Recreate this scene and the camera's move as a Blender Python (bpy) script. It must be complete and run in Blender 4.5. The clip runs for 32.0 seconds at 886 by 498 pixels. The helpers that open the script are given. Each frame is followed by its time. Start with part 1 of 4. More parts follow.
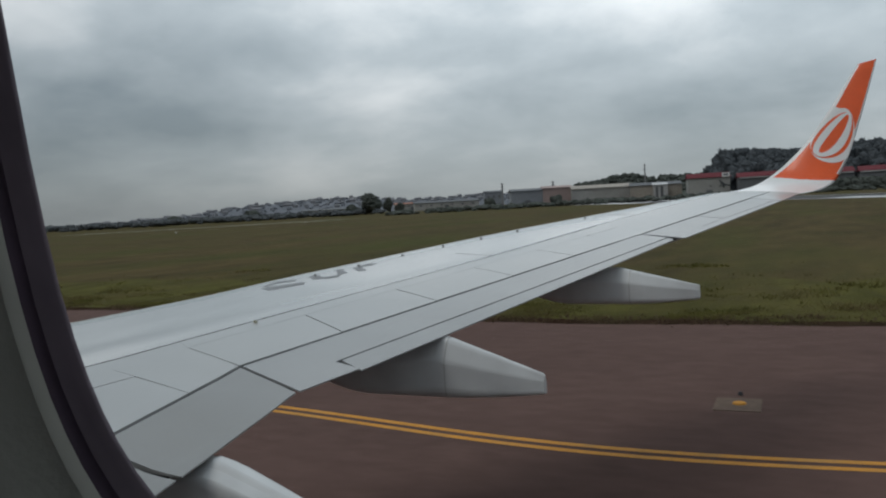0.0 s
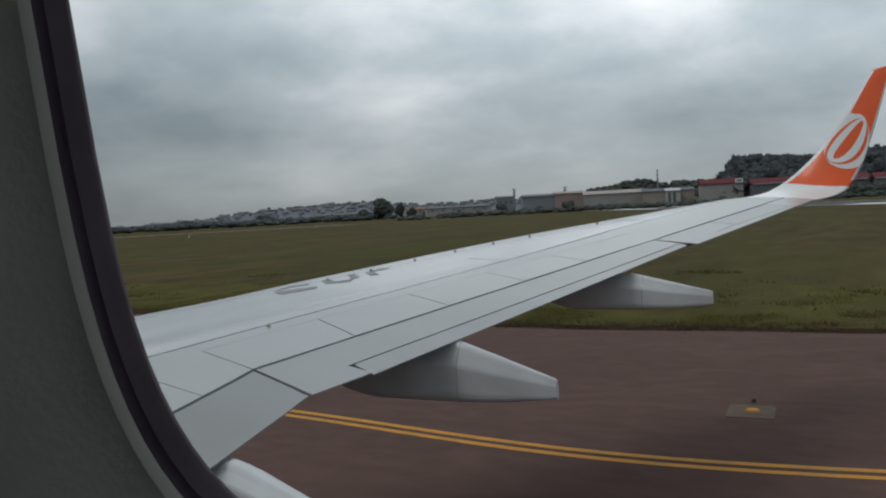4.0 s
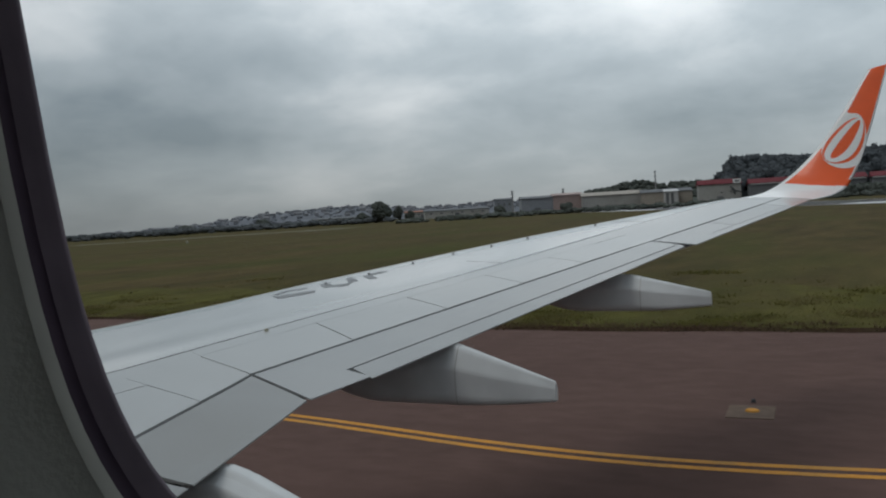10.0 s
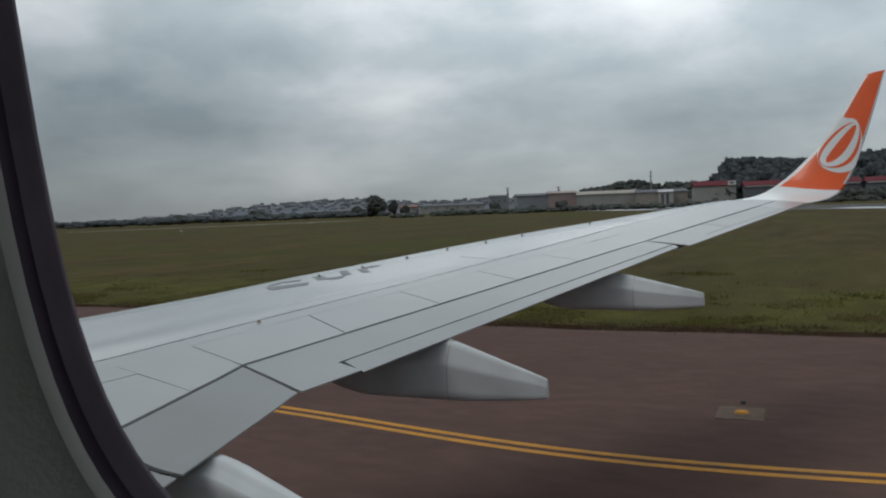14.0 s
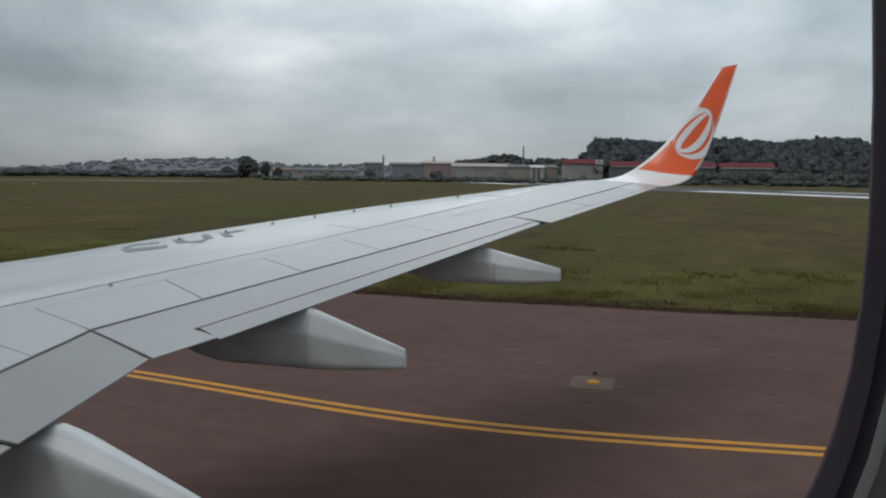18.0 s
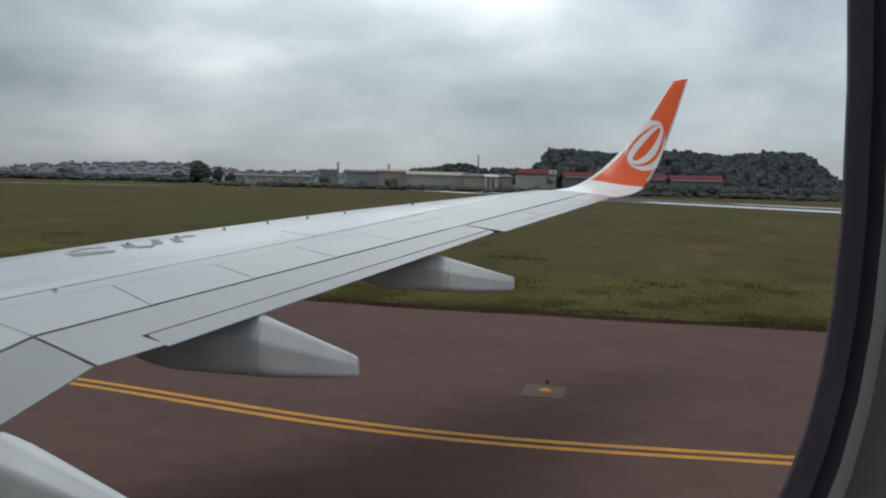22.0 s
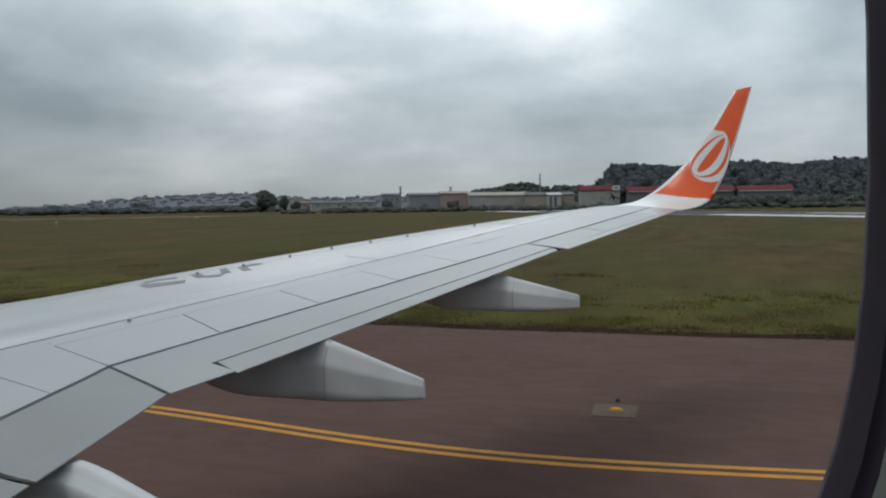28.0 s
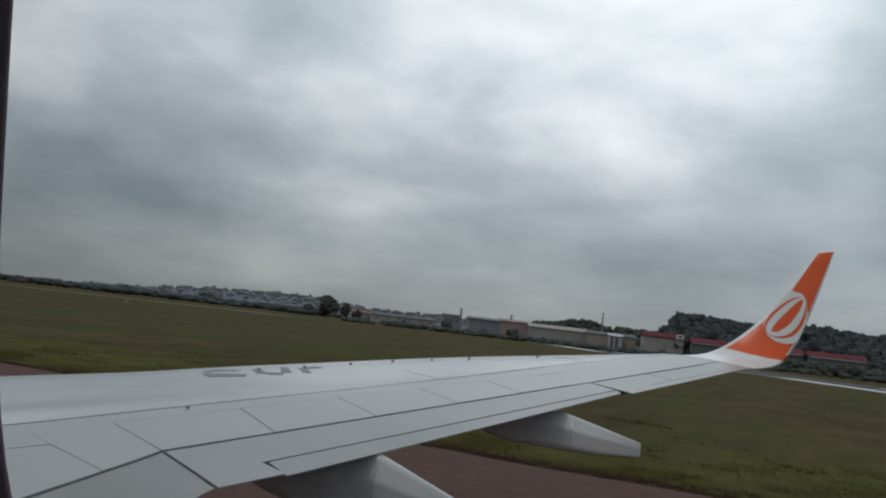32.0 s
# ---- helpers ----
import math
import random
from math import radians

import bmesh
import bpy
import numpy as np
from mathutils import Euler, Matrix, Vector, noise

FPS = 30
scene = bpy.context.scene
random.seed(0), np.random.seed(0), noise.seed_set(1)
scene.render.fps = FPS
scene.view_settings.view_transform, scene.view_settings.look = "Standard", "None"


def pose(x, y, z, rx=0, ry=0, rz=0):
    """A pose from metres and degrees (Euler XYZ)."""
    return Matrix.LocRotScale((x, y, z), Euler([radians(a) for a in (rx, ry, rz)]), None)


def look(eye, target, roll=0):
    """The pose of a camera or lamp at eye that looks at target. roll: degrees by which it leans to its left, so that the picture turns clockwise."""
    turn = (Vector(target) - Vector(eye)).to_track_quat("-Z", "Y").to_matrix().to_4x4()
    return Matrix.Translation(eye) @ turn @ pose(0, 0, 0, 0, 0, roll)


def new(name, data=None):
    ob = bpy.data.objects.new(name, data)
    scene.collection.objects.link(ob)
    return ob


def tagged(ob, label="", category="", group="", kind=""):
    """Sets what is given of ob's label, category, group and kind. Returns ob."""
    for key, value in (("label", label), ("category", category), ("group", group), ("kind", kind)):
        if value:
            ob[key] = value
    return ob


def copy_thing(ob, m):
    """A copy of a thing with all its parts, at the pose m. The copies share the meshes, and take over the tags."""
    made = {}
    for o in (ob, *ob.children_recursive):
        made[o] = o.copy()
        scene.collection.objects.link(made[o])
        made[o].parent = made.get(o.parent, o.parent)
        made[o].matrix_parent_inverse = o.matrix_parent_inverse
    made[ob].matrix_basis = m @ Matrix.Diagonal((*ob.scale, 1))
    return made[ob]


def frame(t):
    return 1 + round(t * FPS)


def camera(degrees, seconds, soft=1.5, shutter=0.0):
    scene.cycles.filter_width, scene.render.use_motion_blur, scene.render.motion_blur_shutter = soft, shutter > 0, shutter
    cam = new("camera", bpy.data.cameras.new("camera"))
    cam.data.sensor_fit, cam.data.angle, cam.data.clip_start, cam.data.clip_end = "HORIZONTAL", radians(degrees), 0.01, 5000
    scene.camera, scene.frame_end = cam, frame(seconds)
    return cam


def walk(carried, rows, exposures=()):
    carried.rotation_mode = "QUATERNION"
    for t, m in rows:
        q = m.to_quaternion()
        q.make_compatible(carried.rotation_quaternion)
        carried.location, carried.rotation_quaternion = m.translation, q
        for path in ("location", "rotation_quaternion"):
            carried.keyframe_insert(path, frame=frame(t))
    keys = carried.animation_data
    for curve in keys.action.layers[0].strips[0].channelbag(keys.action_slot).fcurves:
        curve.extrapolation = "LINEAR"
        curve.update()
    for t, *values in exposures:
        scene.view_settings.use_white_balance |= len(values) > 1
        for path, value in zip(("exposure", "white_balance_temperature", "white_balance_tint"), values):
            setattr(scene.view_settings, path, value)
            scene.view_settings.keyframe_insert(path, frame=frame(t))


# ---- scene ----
cam = camera(56.76, 32.0, soft=2.1)
PATH = [
    (0, 11.1656, 1.6125, 3.8366, 86.958, 3.186, 27.079),
    (0.5, 11.1644, 1.5995, 3.8361, 86.775, 2.983, 27.049),
    (1, 11.1714, 1.6049, 3.8384, 87.009, 3.562, 27.645),
    (1.5, 11.1650, 1.5936, 3.8339, 87.067, 3.494, 27.626),
    (2, 11.1745, 1.6068, 3.8371, 87.042, 3.466, 28.443),
    (2.5, 11.1663, 1.5923, 3.8342, 87.138, 3.113, 28.344),
    (3, 11.1744, 1.6066, 3.8332, 87.580, 3.175, 28.350),
    (3.5, 11.1683, 1.5926, 3.8343, 87.366, 3.009, 27.916),
    (5.5, 11.1659, 1.6139, 3.8345, 87.380, 3.064, 27.926),
    (6, 11.1669, 1.6120, 3.8335, 87.435, 3.555, 27.854),
    (6.5, 11.1647, 1.6052, 3.8318, 87.320, 3.715, 27.605),
    (7, 11.1674, 1.6090, 3.8335, 87.559, 3.632, 27.752),
    (7.5, 11.1617, 1.5982, 3.8332, 87.449, 3.313, 27.549),
    (8, 11.1694, 1.6109, 3.8345, 87.410, 3.349, 27.862),
    (8.5, 11.1640, 1.6050, 3.8368, 87.304, 3.327, 27.436),
    (9, 11.1672, 1.6109, 3.8349, 87.434, 3.357, 27.631),
    (9.5, 11.1624, 1.6012, 3.8360, 87.184, 3.258, 27.339),
    (10, 11.1681, 1.6085, 3.8347, 87.551, 3.493, 27.785),
    (10.5, 11.1685, 1.6083, 3.8362, 87.110, 3.011, 27.280),
    (11, 11.1679, 1.6102, 3.8361, 87.476, 3.474, 27.711),
    (11.5, 11.1660, 1.6081, 3.8348, 87.184, 2.941, 27.421),
    (12, 11.1671, 1.6122, 3.8333, 87.573, 2.646, 27.823),
    (12.5, 11.1633, 1.6066, 3.8328, 87.544, 2.813, 27.838),
    (13, 11.1625, 1.6156, 3.8332, 87.330, 2.747, 27.870),
    (13.5, 11.1633, 1.6141, 3.8324, 87.396, 2.763, 27.866),
    (15.5, 11.1707, 1.6070, 3.8383, 86.348, -0.967, 25.161),
    (16, 11.1736, 1.6050, 3.8407, 86.814, -0.340, 24.411),
    (16.5, 11.2069, 1.5972, 3.8523, 86.800, -0.835, 23.336),
    (17, 11.2491, 1.5748, 3.8634, 85.285, -1.571, 19.723),
    (17.5, 11.2497, 1.5944, 3.8616, 85.165, -0.113, 20.067),
    (18, 11.2517, 1.5963, 3.8617, 84.836, -0.629, 18.760),
    (18.5, 11.2557, 1.6092, 3.8634, 85.224, 1.121, 19.930),
    (19, 11.2516, 1.5735, 3.8638, 85.769, 3.379, 20.706),
    (19.5, 11.2557, 1.6040, 3.8588, 86.060, 3.792, 20.539),
    (20, 11.2560, 1.5894, 3.8597, 85.990, 3.026, 20.540),
    (20.5, 11.2347, 1.6018, 3.8588, 86.280, 2.683, 20.660),
    (21, 11.2544, 1.5932, 3.8578, 86.319, 1.068, 20.326),
    (21.5, 11.2451, 1.6036, 3.8614, 86.407, -1.555, 18.321),
    (22, 11.2488, 1.6047, 3.8585, 85.462, -1.475, 15.615),
    (22.5, 11.2585, 1.6025, 3.8664, 85.170, -0.227, 15.369),
    (23, 11.2530, 1.6144, 3.8551, 85.204, 0.472, 17.375),
    (23.5, 11.2545, 1.6049, 3.8571, 85.618, 0.661, 17.840),
    (24, 11.2519, 1.5997, 3.8567, 85.509, 0.213, 18.222),
    (24.5, 11.2566, 1.6015, 3.8556, 85.672, -0.278, 17.923),
    (25, 11.2526, 1.6087, 3.8556, 85.802, -0.458, 17.932),
    (25.5, 11.2545, 1.6083, 3.8537, 85.917, -0.125, 18.278),
    (27.5, 11.2568, 1.6172, 3.8539, 86.403, 0.553, 19.612),
    (28, 11.2590, 1.6248, 3.8523, 86.904, 0.745, 19.948),
    (28.5, 11.2593, 1.6161, 3.8583, 86.557, 0.683, 20.306),
    (29, 11.2582, 1.6172, 3.8549, 87.104, 0.634, 19.921),
    (29.5, 11.2566, 1.6105, 3.8562, 86.505, -0.008, 19.845),
    (30, 11.2572, 1.6046, 3.8552, 86.701, 0.533, 20.197),
    (30.5, 11.2571, 1.6074, 3.8542, 86.879, 0.432, 20.387),
    (31, 11.2564, 1.6121, 3.8535, 86.941, -0.779, 20.296),
    (31.5, 11.2299, 1.6166, 3.8423, 89.173, -3.945, 20.108),
    (31.8, 11.1914, 1.6079, 3.8407, 94.430, -6.854, 23.211),
    (32, 11.1681, 1.6080, 3.8432, 95.298, -6.483, 24.067),
]
walk(cam, [(t, pose(x, y, z, rx, ry, rz)) for t, x, y, z, rx, ry, rz in PATH],
     [(0, -0.16), (4, -0.18), (8, -0.24), (13, -0.20), (17, -0.08), (19, 0.11), (20, 0.07), (21, 0.05), (23, 0.16), (25, 0.17), (28, 0.07), (30, 0.03), (31, 0.02), (32, -0.44)])

# Axes: x runs aft along the aircraft, y out along its right wing, z up from the pavement.

# ---- sky and sun: a closed overcast, brighter overhead ----
world = bpy.data.worlds.new("overcast_sky")
scene.world = world
world.use_nodes = True
wn, wl = world.node_tree.nodes, world.node_tree.links
wn.clear()
w_out = wn.new("ShaderNodeOutputWorld")
w_bg = wn.new("ShaderNodeBackground")
w_tc = wn.new("ShaderNodeTexCoord")
w_sep = wn.new("ShaderNodeSeparateXYZ")
wl.new(w_tc.outputs["Generated"], w_sep.inputs[0])


def wmath(op, a, b=None, clamp=False):
    n = wn.new("ShaderNodeMath")
    n.operation, n.use_clamp = op, clamp
    for i, v in enumerate((a, b)):
        if v is None:
            continue
        if isinstance(v, (int, float)):
            n.inputs[i].default_value = v
        else:
            wl.new(v, n.inputs[i])
    return n.outputs[0]


up = wmath("MAXIMUM", w_sep.outputs[2], 0.0)
den = wmath("ADD", up, 0.30)
w_comb = wn.new("ShaderNodeCombineXYZ")
wl.new(wmath("DIVIDE", w_sep.outputs[0], den), w_comb.inputs[0])
wl.new(wmath("DIVIDE", w_sep.outputs[1], den), w_comb.inputs[1])


def wnoise(scale, detail, rough, off):
    m = wn.new("ShaderNodeMapping")
    m.inputs["Location"].default_value = off
    n = wn.new("ShaderNodeTexNoise")
    n.inputs["Scale"].default_value = scale
    n.inputs["Detail"].default_value = detail
    n.inputs["Roughness"].default_value = rough
    n.inputs["Distortion"].default_value = 0.15
    wl.new(w_comb.outputs[0], m.inputs[0])
    wl.new(m.outputs[0], n.inputs["Vector"])
    return n.outputs["Fac"]


w_warp = wn.new("ShaderNodeTexNoise")
w_warp.inputs["Scale"].default_value, w_warp.inputs["Detail"].default_value = 9.0, 4.0
wl.new(w_tc.outputs["Generated"], w_warp.inputs["Vector"])
w_off = wn.new("ShaderNodeVectorMath")
w_off.operation = "MULTIPLY_ADD"
w_off.inputs[1].default_value = (0.16, 0.16, 0.11)
wl.new(w_warp.outputs["Color"], w_off.inputs[0])
wl.new(w_tc.outputs["Generated"], w_off.inputs[2])
w_dir = wn.new("ShaderNodeVectorMath")
w_dir.operation = "SUBTRACT"
w_dir.inputs[1].default_value = (0.08, 0.08, 0.055)
wl.new(w_off.outputs[0], w_dir.inputs[0])
w_nrm = wn.new("ShaderNodeVectorMath")
w_nrm.operation = "NORMALIZE"
wl.new(w_dir.outputs[0], w_nrm.inputs[0])


def cloud_bank(az, el, spread, amount):
    """A soft thicker (negative) or thinner (positive) place in the cloud, ragged at its rim."""
    a, e = radians(az), radians(el)
    d = wn.new("ShaderNodeVectorMath")
    d.operation = "DOT_PRODUCT"
    d.inputs[1].default_value = (math.cos(e) * math.sin(a), math.cos(e) * math.cos(a), math.sin(e))
    wl.new(w_nrm.outputs[0], d.inputs[0])
    x = wmath("MULTIPLY", wmath("SUBTRACT", d.outputs["Value"], 1.0), 2.0 / radians(spread) ** 2)
    return wmath("MULTIPLY", wmath("EXPONENT", x), amount)


big = wnoise(0.85, 2.0, 0.5, (3.1, 0.4, 0))
fine = wnoise(2.3, 6.0, 0.55, (7.7, 2.2, 0))
cloud = wmath("ADD", wmath("MULTIPLY", big, 0.62), wmath("MULTIPLY", fine, 0.38))
# contrast of the cloud fades into haze towards the horizon
cloud = wmath("ADD", 0.5, wmath("MULTIPLY", wmath("SUBTRACT", cloud, 0.5), wmath("MULTIPLY", wmath("ADD", 0.4, wmath("MULTIPLY", up, 4.5), clamp=True), 0.72)))
for bank in ((-42.0, 9.5, 4.5, -0.062), (-49, 6, 5, -0.035), (-53, 13, 6, 0.085), (-30, 6.2, 2.6, 0.035), (-14, 13, 7, 0.018), (-22, 11.5, 4.5, 0.018), (-33, 12.5, 4, 0.03),
             (-14, 19, 8, -0.02), (-22, 8.4, 3.5, -0.040), (-2.5, 11.5, 4, -0.055), (9.5, 10.5, 4.5, -0.075), (7, 6.0, 3.6, -0.02), (-11.5, 5.2, 5, -0.03), (-24, 16.5, 4, -0.05),
             (-30, 3.6, 4, -0.025), (-36, 17.5, 4.5, -0.05), (-3, 18.5, 6.5, 0.045)):
    cloud = wmath("ADD", cloud, cloud_bank(*bank))
ramp = wn.new("ShaderNodeValToRGB")
wl.new(cloud, ramp.inputs[0])
els = ramp.color_ramp.elements
els[0].position, els[0].color = 0.39, (0.30, 0.357, 0.397, 1)
els[1].position, els[1].color = 0.61, (0.90, 0.93, 0.955, 1)
mid = els.new(0.5)
mid.color = (0.515, 0.575, 0.617, 1)
# brighter towards the zenith, slightly dim near the horizon
gain = wmath("ADD", 0.80, wmath("MULTIPLY", wmath("POWER", wmath("MULTIPLY", up, 3.4, clamp=True), 0.9), 0.64))
# the hidden sun stands ahead of the wing: the cloud is brighter on that side
w_dot = wn.new("ShaderNodeVectorMath")
w_dot.operation = "DOT_PRODUCT"
w_dot.inputs[1].default_value = (-0.06, 0.70, 0.71)
wl.new(w_tc.outputs["Generated"], w_dot.inputs[0])
side = wmath("MAXIMUM", w_dot.outputs["Value"], 0.0)
gain = wmath("MULTIPLY", gain, wmath("ADD", 0.36, wmath("MULTIPLY", wmath("MULTIPLY", side, side), 0.98)))
w_scale = wn.new("ShaderNodeVectorMath")
w_scale.operation = "SCALE"
wl.new(ramp.outputs[0], w_scale.inputs[0])
wl.new(gain, w_scale.inputs["Scale"])
w_sky = wn.new("ShaderNodeTexSky")
w_sky.sky_type, w_sky.sun_disc = "NISHITA", False
w_sky.sun_elevation, w_sky.sun_rotation = radians(52), radians(-30)
w_mix = wn.new("ShaderNodeMix")
w_mix.data_type = "RGBA"
w_mix.inputs["Factor"].default_value = 0.94
w_sky_s = wn.new("ShaderNodeVectorMath")
w_sky_s.operation = "SCALE"
w_sky_s.inputs["Scale"].default_value = 0.1
wl.new(w_sky.outputs[0], w_sky_s.inputs[0])
wl.new(w_sky_s.outputs[0], w_mix.inputs["A"])
wl.new(w_scale.outputs[0], w_mix.inputs["B"])
wl.new(w_mix.outputs["Result"], w_bg.inputs["Color"])
w_bg.inputs["Strength"].default_value = 1.0
wl.new(w_bg.outputs[0], w_out.inputs[0])

sun_data = bpy.data.lights.new("sun", "SUN")
sun_data.energy, sun_data.angle, sun_data.color = 0.7, radians(25), (1.0, 0.97, 0.93)
sun = new("sun", sun_data)
sun.matrix_world = look((0, 0, 60), (20, 35, 0))


# ---- materials ----
def material(name, colour, rough=0.6, metal=0.0, vary=0.12, grain=4.0, stain=0.5, bump=0.0, bump_scale=60.0,
             stain_colour=None, stain_amount=0.0, coat=0.0, object_random=0.0, stretch=(1, 1, 1), spec=0.5, sheer=0.0):
    m = bpy.data.materials.new(name)
    m.use_nodes = True
    n, l = m.node_tree.nodes, m.node_tree.links
    b = n["Principled BSDF"]
    b.inputs["Roughness"].default_value = rough
    b.inputs["Metallic"].default_value = metal
    b.inputs["Coat Weight"].default_value = coat
    b.inputs["Specular IOR Level"].default_value = spec
    tc = n.new("ShaderNodeTexCoord")
    mp = n.new("ShaderNodeMapping")
    mp.inputs["Scale"].default_value = stretch
    l.new(tc.outputs["Object"], mp.inputs[0])

    def noise_at(scale, detail=4.0, rough_=0.55):
        t = n.new("ShaderNodeTexNoise")
        t.inputs["Scale"].default_value = scale
        t.inputs["Detail"].default_value = detail
        t.inputs["Roughness"].default_value = rough_
        l.new(mp.outputs[0], t.inputs["Vector"])
        return t.outputs["Fac"]

    def mix(fac, a, c, blend="MIX"):
        x = n.new("ShaderNodeMix")
        x.data_type, x.blend_type = "RGBA", blend
        for sock, v in ((x.inputs["Factor"], fac), (x.inputs["A"], a), (x.inputs["B"], c)):
            if isinstance(v, (int, float)):
                sock.default_value = v
            elif isinstance(v, tuple):
                sock.default_value = (*v[:3], 1)
            else:
                l.new(v, sock)
        return x.outputs["Result"]

    def contrast(sock, lo, hi):
        r = n.new("ShaderNodeMapRange")
        r.inputs["From Min"].default_value, r.inputs["From Max"].default_value = lo, hi
        l.new(sock, r.inputs["Value"])
        return r.outputs["Result"]

    dark = tuple(c * (1 - vary) for c in colour)
    light = tuple(min(1, c * (1 + vary)) for c in colour)
    col = mix(contrast(noise_at(grain), 0.3, 0.7), dark, light)
    col = mix(contrast(noise_at(stain, 3.0), 0.35, 0.65), col, mix(1.0, col, (1 - vary, 1 - vary, 1 - vary), "MULTIPLY"))
    if stain_colour:
        k = n.new("ShaderNodeMath")
        k.operation = "MULTIPLY"
        k.inputs[1].default_value = stain_amount
        l.new(contrast(noise_at(stain * 0.7, 5.0, 0.6), 0.45, 0.72), k.inputs[0])
        col = mix(k.outputs[0], col, stain_colour)
    if object_random:
        oi = n.new("ShaderNodeObjectInfo")
        r = n.new("ShaderNodeMapRange")
        r.inputs["To Min"].default_value, r.inputs["To Max"].default_value = 1 - object_random, 1 + object_random
        l.new(oi.outputs["Random"], r.inputs["Value"])
        s = n.new("ShaderNodeVectorMath")
        s.operation = "SCALE"
        l.new(col, s.inputs[0])
        l.new(r.outputs["Result"], s.inputs["Scale"])
        col = s.outputs[0]
    l.new(col, b.inputs["Base Color"])
    if bump:
        bp = n.new("ShaderNodeBump")
        bp.inputs["Strength"].default_value = bump
        bp.inputs["Distance"].default_value = 0.02
        l.new(noise_at(bump_scale, 3.0), bp.inputs["Height"])
        l.new(bp.outputs[0], b.inputs["Normal"])
    if sheer:                                       # thin leaves and blades let light through
        tr, mx = n.new("ShaderNodeBsdfTranslucent"), n.new("ShaderNodeMixShader")
        mx.inputs[0].default_value = sheer
        l.new(col, tr.inputs["Color"])
        l.new(b.outputs[0], mx.inputs[1])
        l.new(tr.outputs[0], mx.inputs[2])
        l.new(mx.outputs[0], n["Material Output"].inputs[0])
    return m


WING = material("wing_grey_paint", (0.41, 0.414, 0.409), 0.27, vary=0.035, grain=3.0, stain=0.45, stain_colour=(0.34, 0.34, 0.33), stain_amount=0.3, coat=0.6, stretch=(1, 0.35, 1), bump=0.02, bump_scale=8)
PANEL = material("panel_grey_paint", (0.35, 0.358, 0.362), 0.32, vary=0.04, grain=2.0, stain=0.6, stain_colour=(0.33, 0.33, 0.32), stain_amount=0.35, coat=0.3, stretch=(0.3, 1, 1), object_random=0.03)
FLAP = material("flap_grey_paint", (0.278, 0.285, 0.29), 0.34, vary=0.05, grain=2.0, stain=0.7, stain_colour=(0.25, 0.245, 0.235), stain_amount=0.5, coat=0.25, stretch=(0.3, 1, 1))
# stained flap paint, also darkened to imitate vignetting at the view's lower corner
INNER_FLAP = material("dirty_vignetted_flap_paint", (0.238, 0.241, 0.242), 0.4, vary=0.06, grain=2.0, stain=0.9, stain_colour=(0.18, 0.176, 0.165), stain_amount=0.6, coat=0.15, stretch=(0.3, 1, 1))
GAPM = material("dark_gap", (0.045, 0.045, 0.05), 0.8, vary=0.2, grain=8)
FAIR = material("fairing_grey_paint", (0.60, 0.615, 0.625), 0.5, vary=0.06, grain=5, stain=1.5, stain_colour=(0.30, 0.30, 0.31), stain_amount=0.45)
WHITE = material("white_gloss_paint", (0.86, 0.86, 0.86), 0.3, vary=0.02, grain=4, coat=0.2)
ORANGE = material("orange_gloss_paint", (0.93, 0.125, 0.022), 0.30, vary=0.05, grain=3, stain=1.0, coat=0.25)
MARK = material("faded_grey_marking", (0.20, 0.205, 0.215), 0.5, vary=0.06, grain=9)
ASPHALT = material("taxiway_asphalt", (0.130, 0.081, 0.070), 0.95, vary=0.13, grain=2.6, stain=0.42, stain_colour=(0.094, 0.059, 0.052), stain_amount=0.5, stretch=(0.6, 1, 1), spec=0.05)
RUNWAY = material("runway_asphalt", (0.060, 0.056, 0.060), 0.85, vary=0.15, grain=0.3, stain=0.05, stain_colour=(0.05, 0.048, 0.055), stain_amount=0.7, spec=0.3)
YELLOW = material("yellow_line_paint", (0.62, 0.265, 0.014), 0.8, vary=0.12, grain=9, stain=2.0, stain_colour=(0.30, 0.19, 0.06), stain_amount=0.5)
WPAINT = material("white_line_paint", (0.80, 0.81, 0.82), 0.7, vary=0.06, grain=2)
GRASS = material("mown_grass", (0.092, 0.069, 0.028), 0.95, vary=0.28, grain=0.45, stain=0.09, stain_colour=(0.056, 0.067, 0.013), stain_amount=0.9, bump=0.5, bump_scale=9, spec=0.05, stretch=(1.1, 0.35, 1))
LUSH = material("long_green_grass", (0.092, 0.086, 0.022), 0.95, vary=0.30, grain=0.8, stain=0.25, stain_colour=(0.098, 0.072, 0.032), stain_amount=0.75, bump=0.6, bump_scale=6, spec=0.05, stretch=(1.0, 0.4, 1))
BLADE = material("grass_blades", (0.150, 0.140, 0.042), 0.9, vary=0.32, grain=1.2, stain=0.35, stain_colour=(0.19, 0.14, 0.075), stain_amount=0.8, spec=0.1, sheer=0.5)
WEED = material("dry_brown_weeds", (0.135, 0.092, 0.060), 0.95, vary=0.30, grain=1.5, stain=0.4, stain_colour=(0.110, 0.100, 0.042), stain_amount=0.6, spec=0.05, sheer=0.5)
SOIL = material("bare_earth_edge", (0.046, 0.027, 0.019), 0.98, vary=0.3, grain=4, stain=0.8, stain_colour=(0.050, 0.042, 0.026), stain_amount=0.6, spec=0.0)
# forest green lightened and blued: the haze before the hill is painted in
LEAF = material("haze_tinted_forest_leaves", (0.098, 0.109, 0.119), 0.95, vary=0.14, grain=0.05, stain=0.02, spec=0.0)
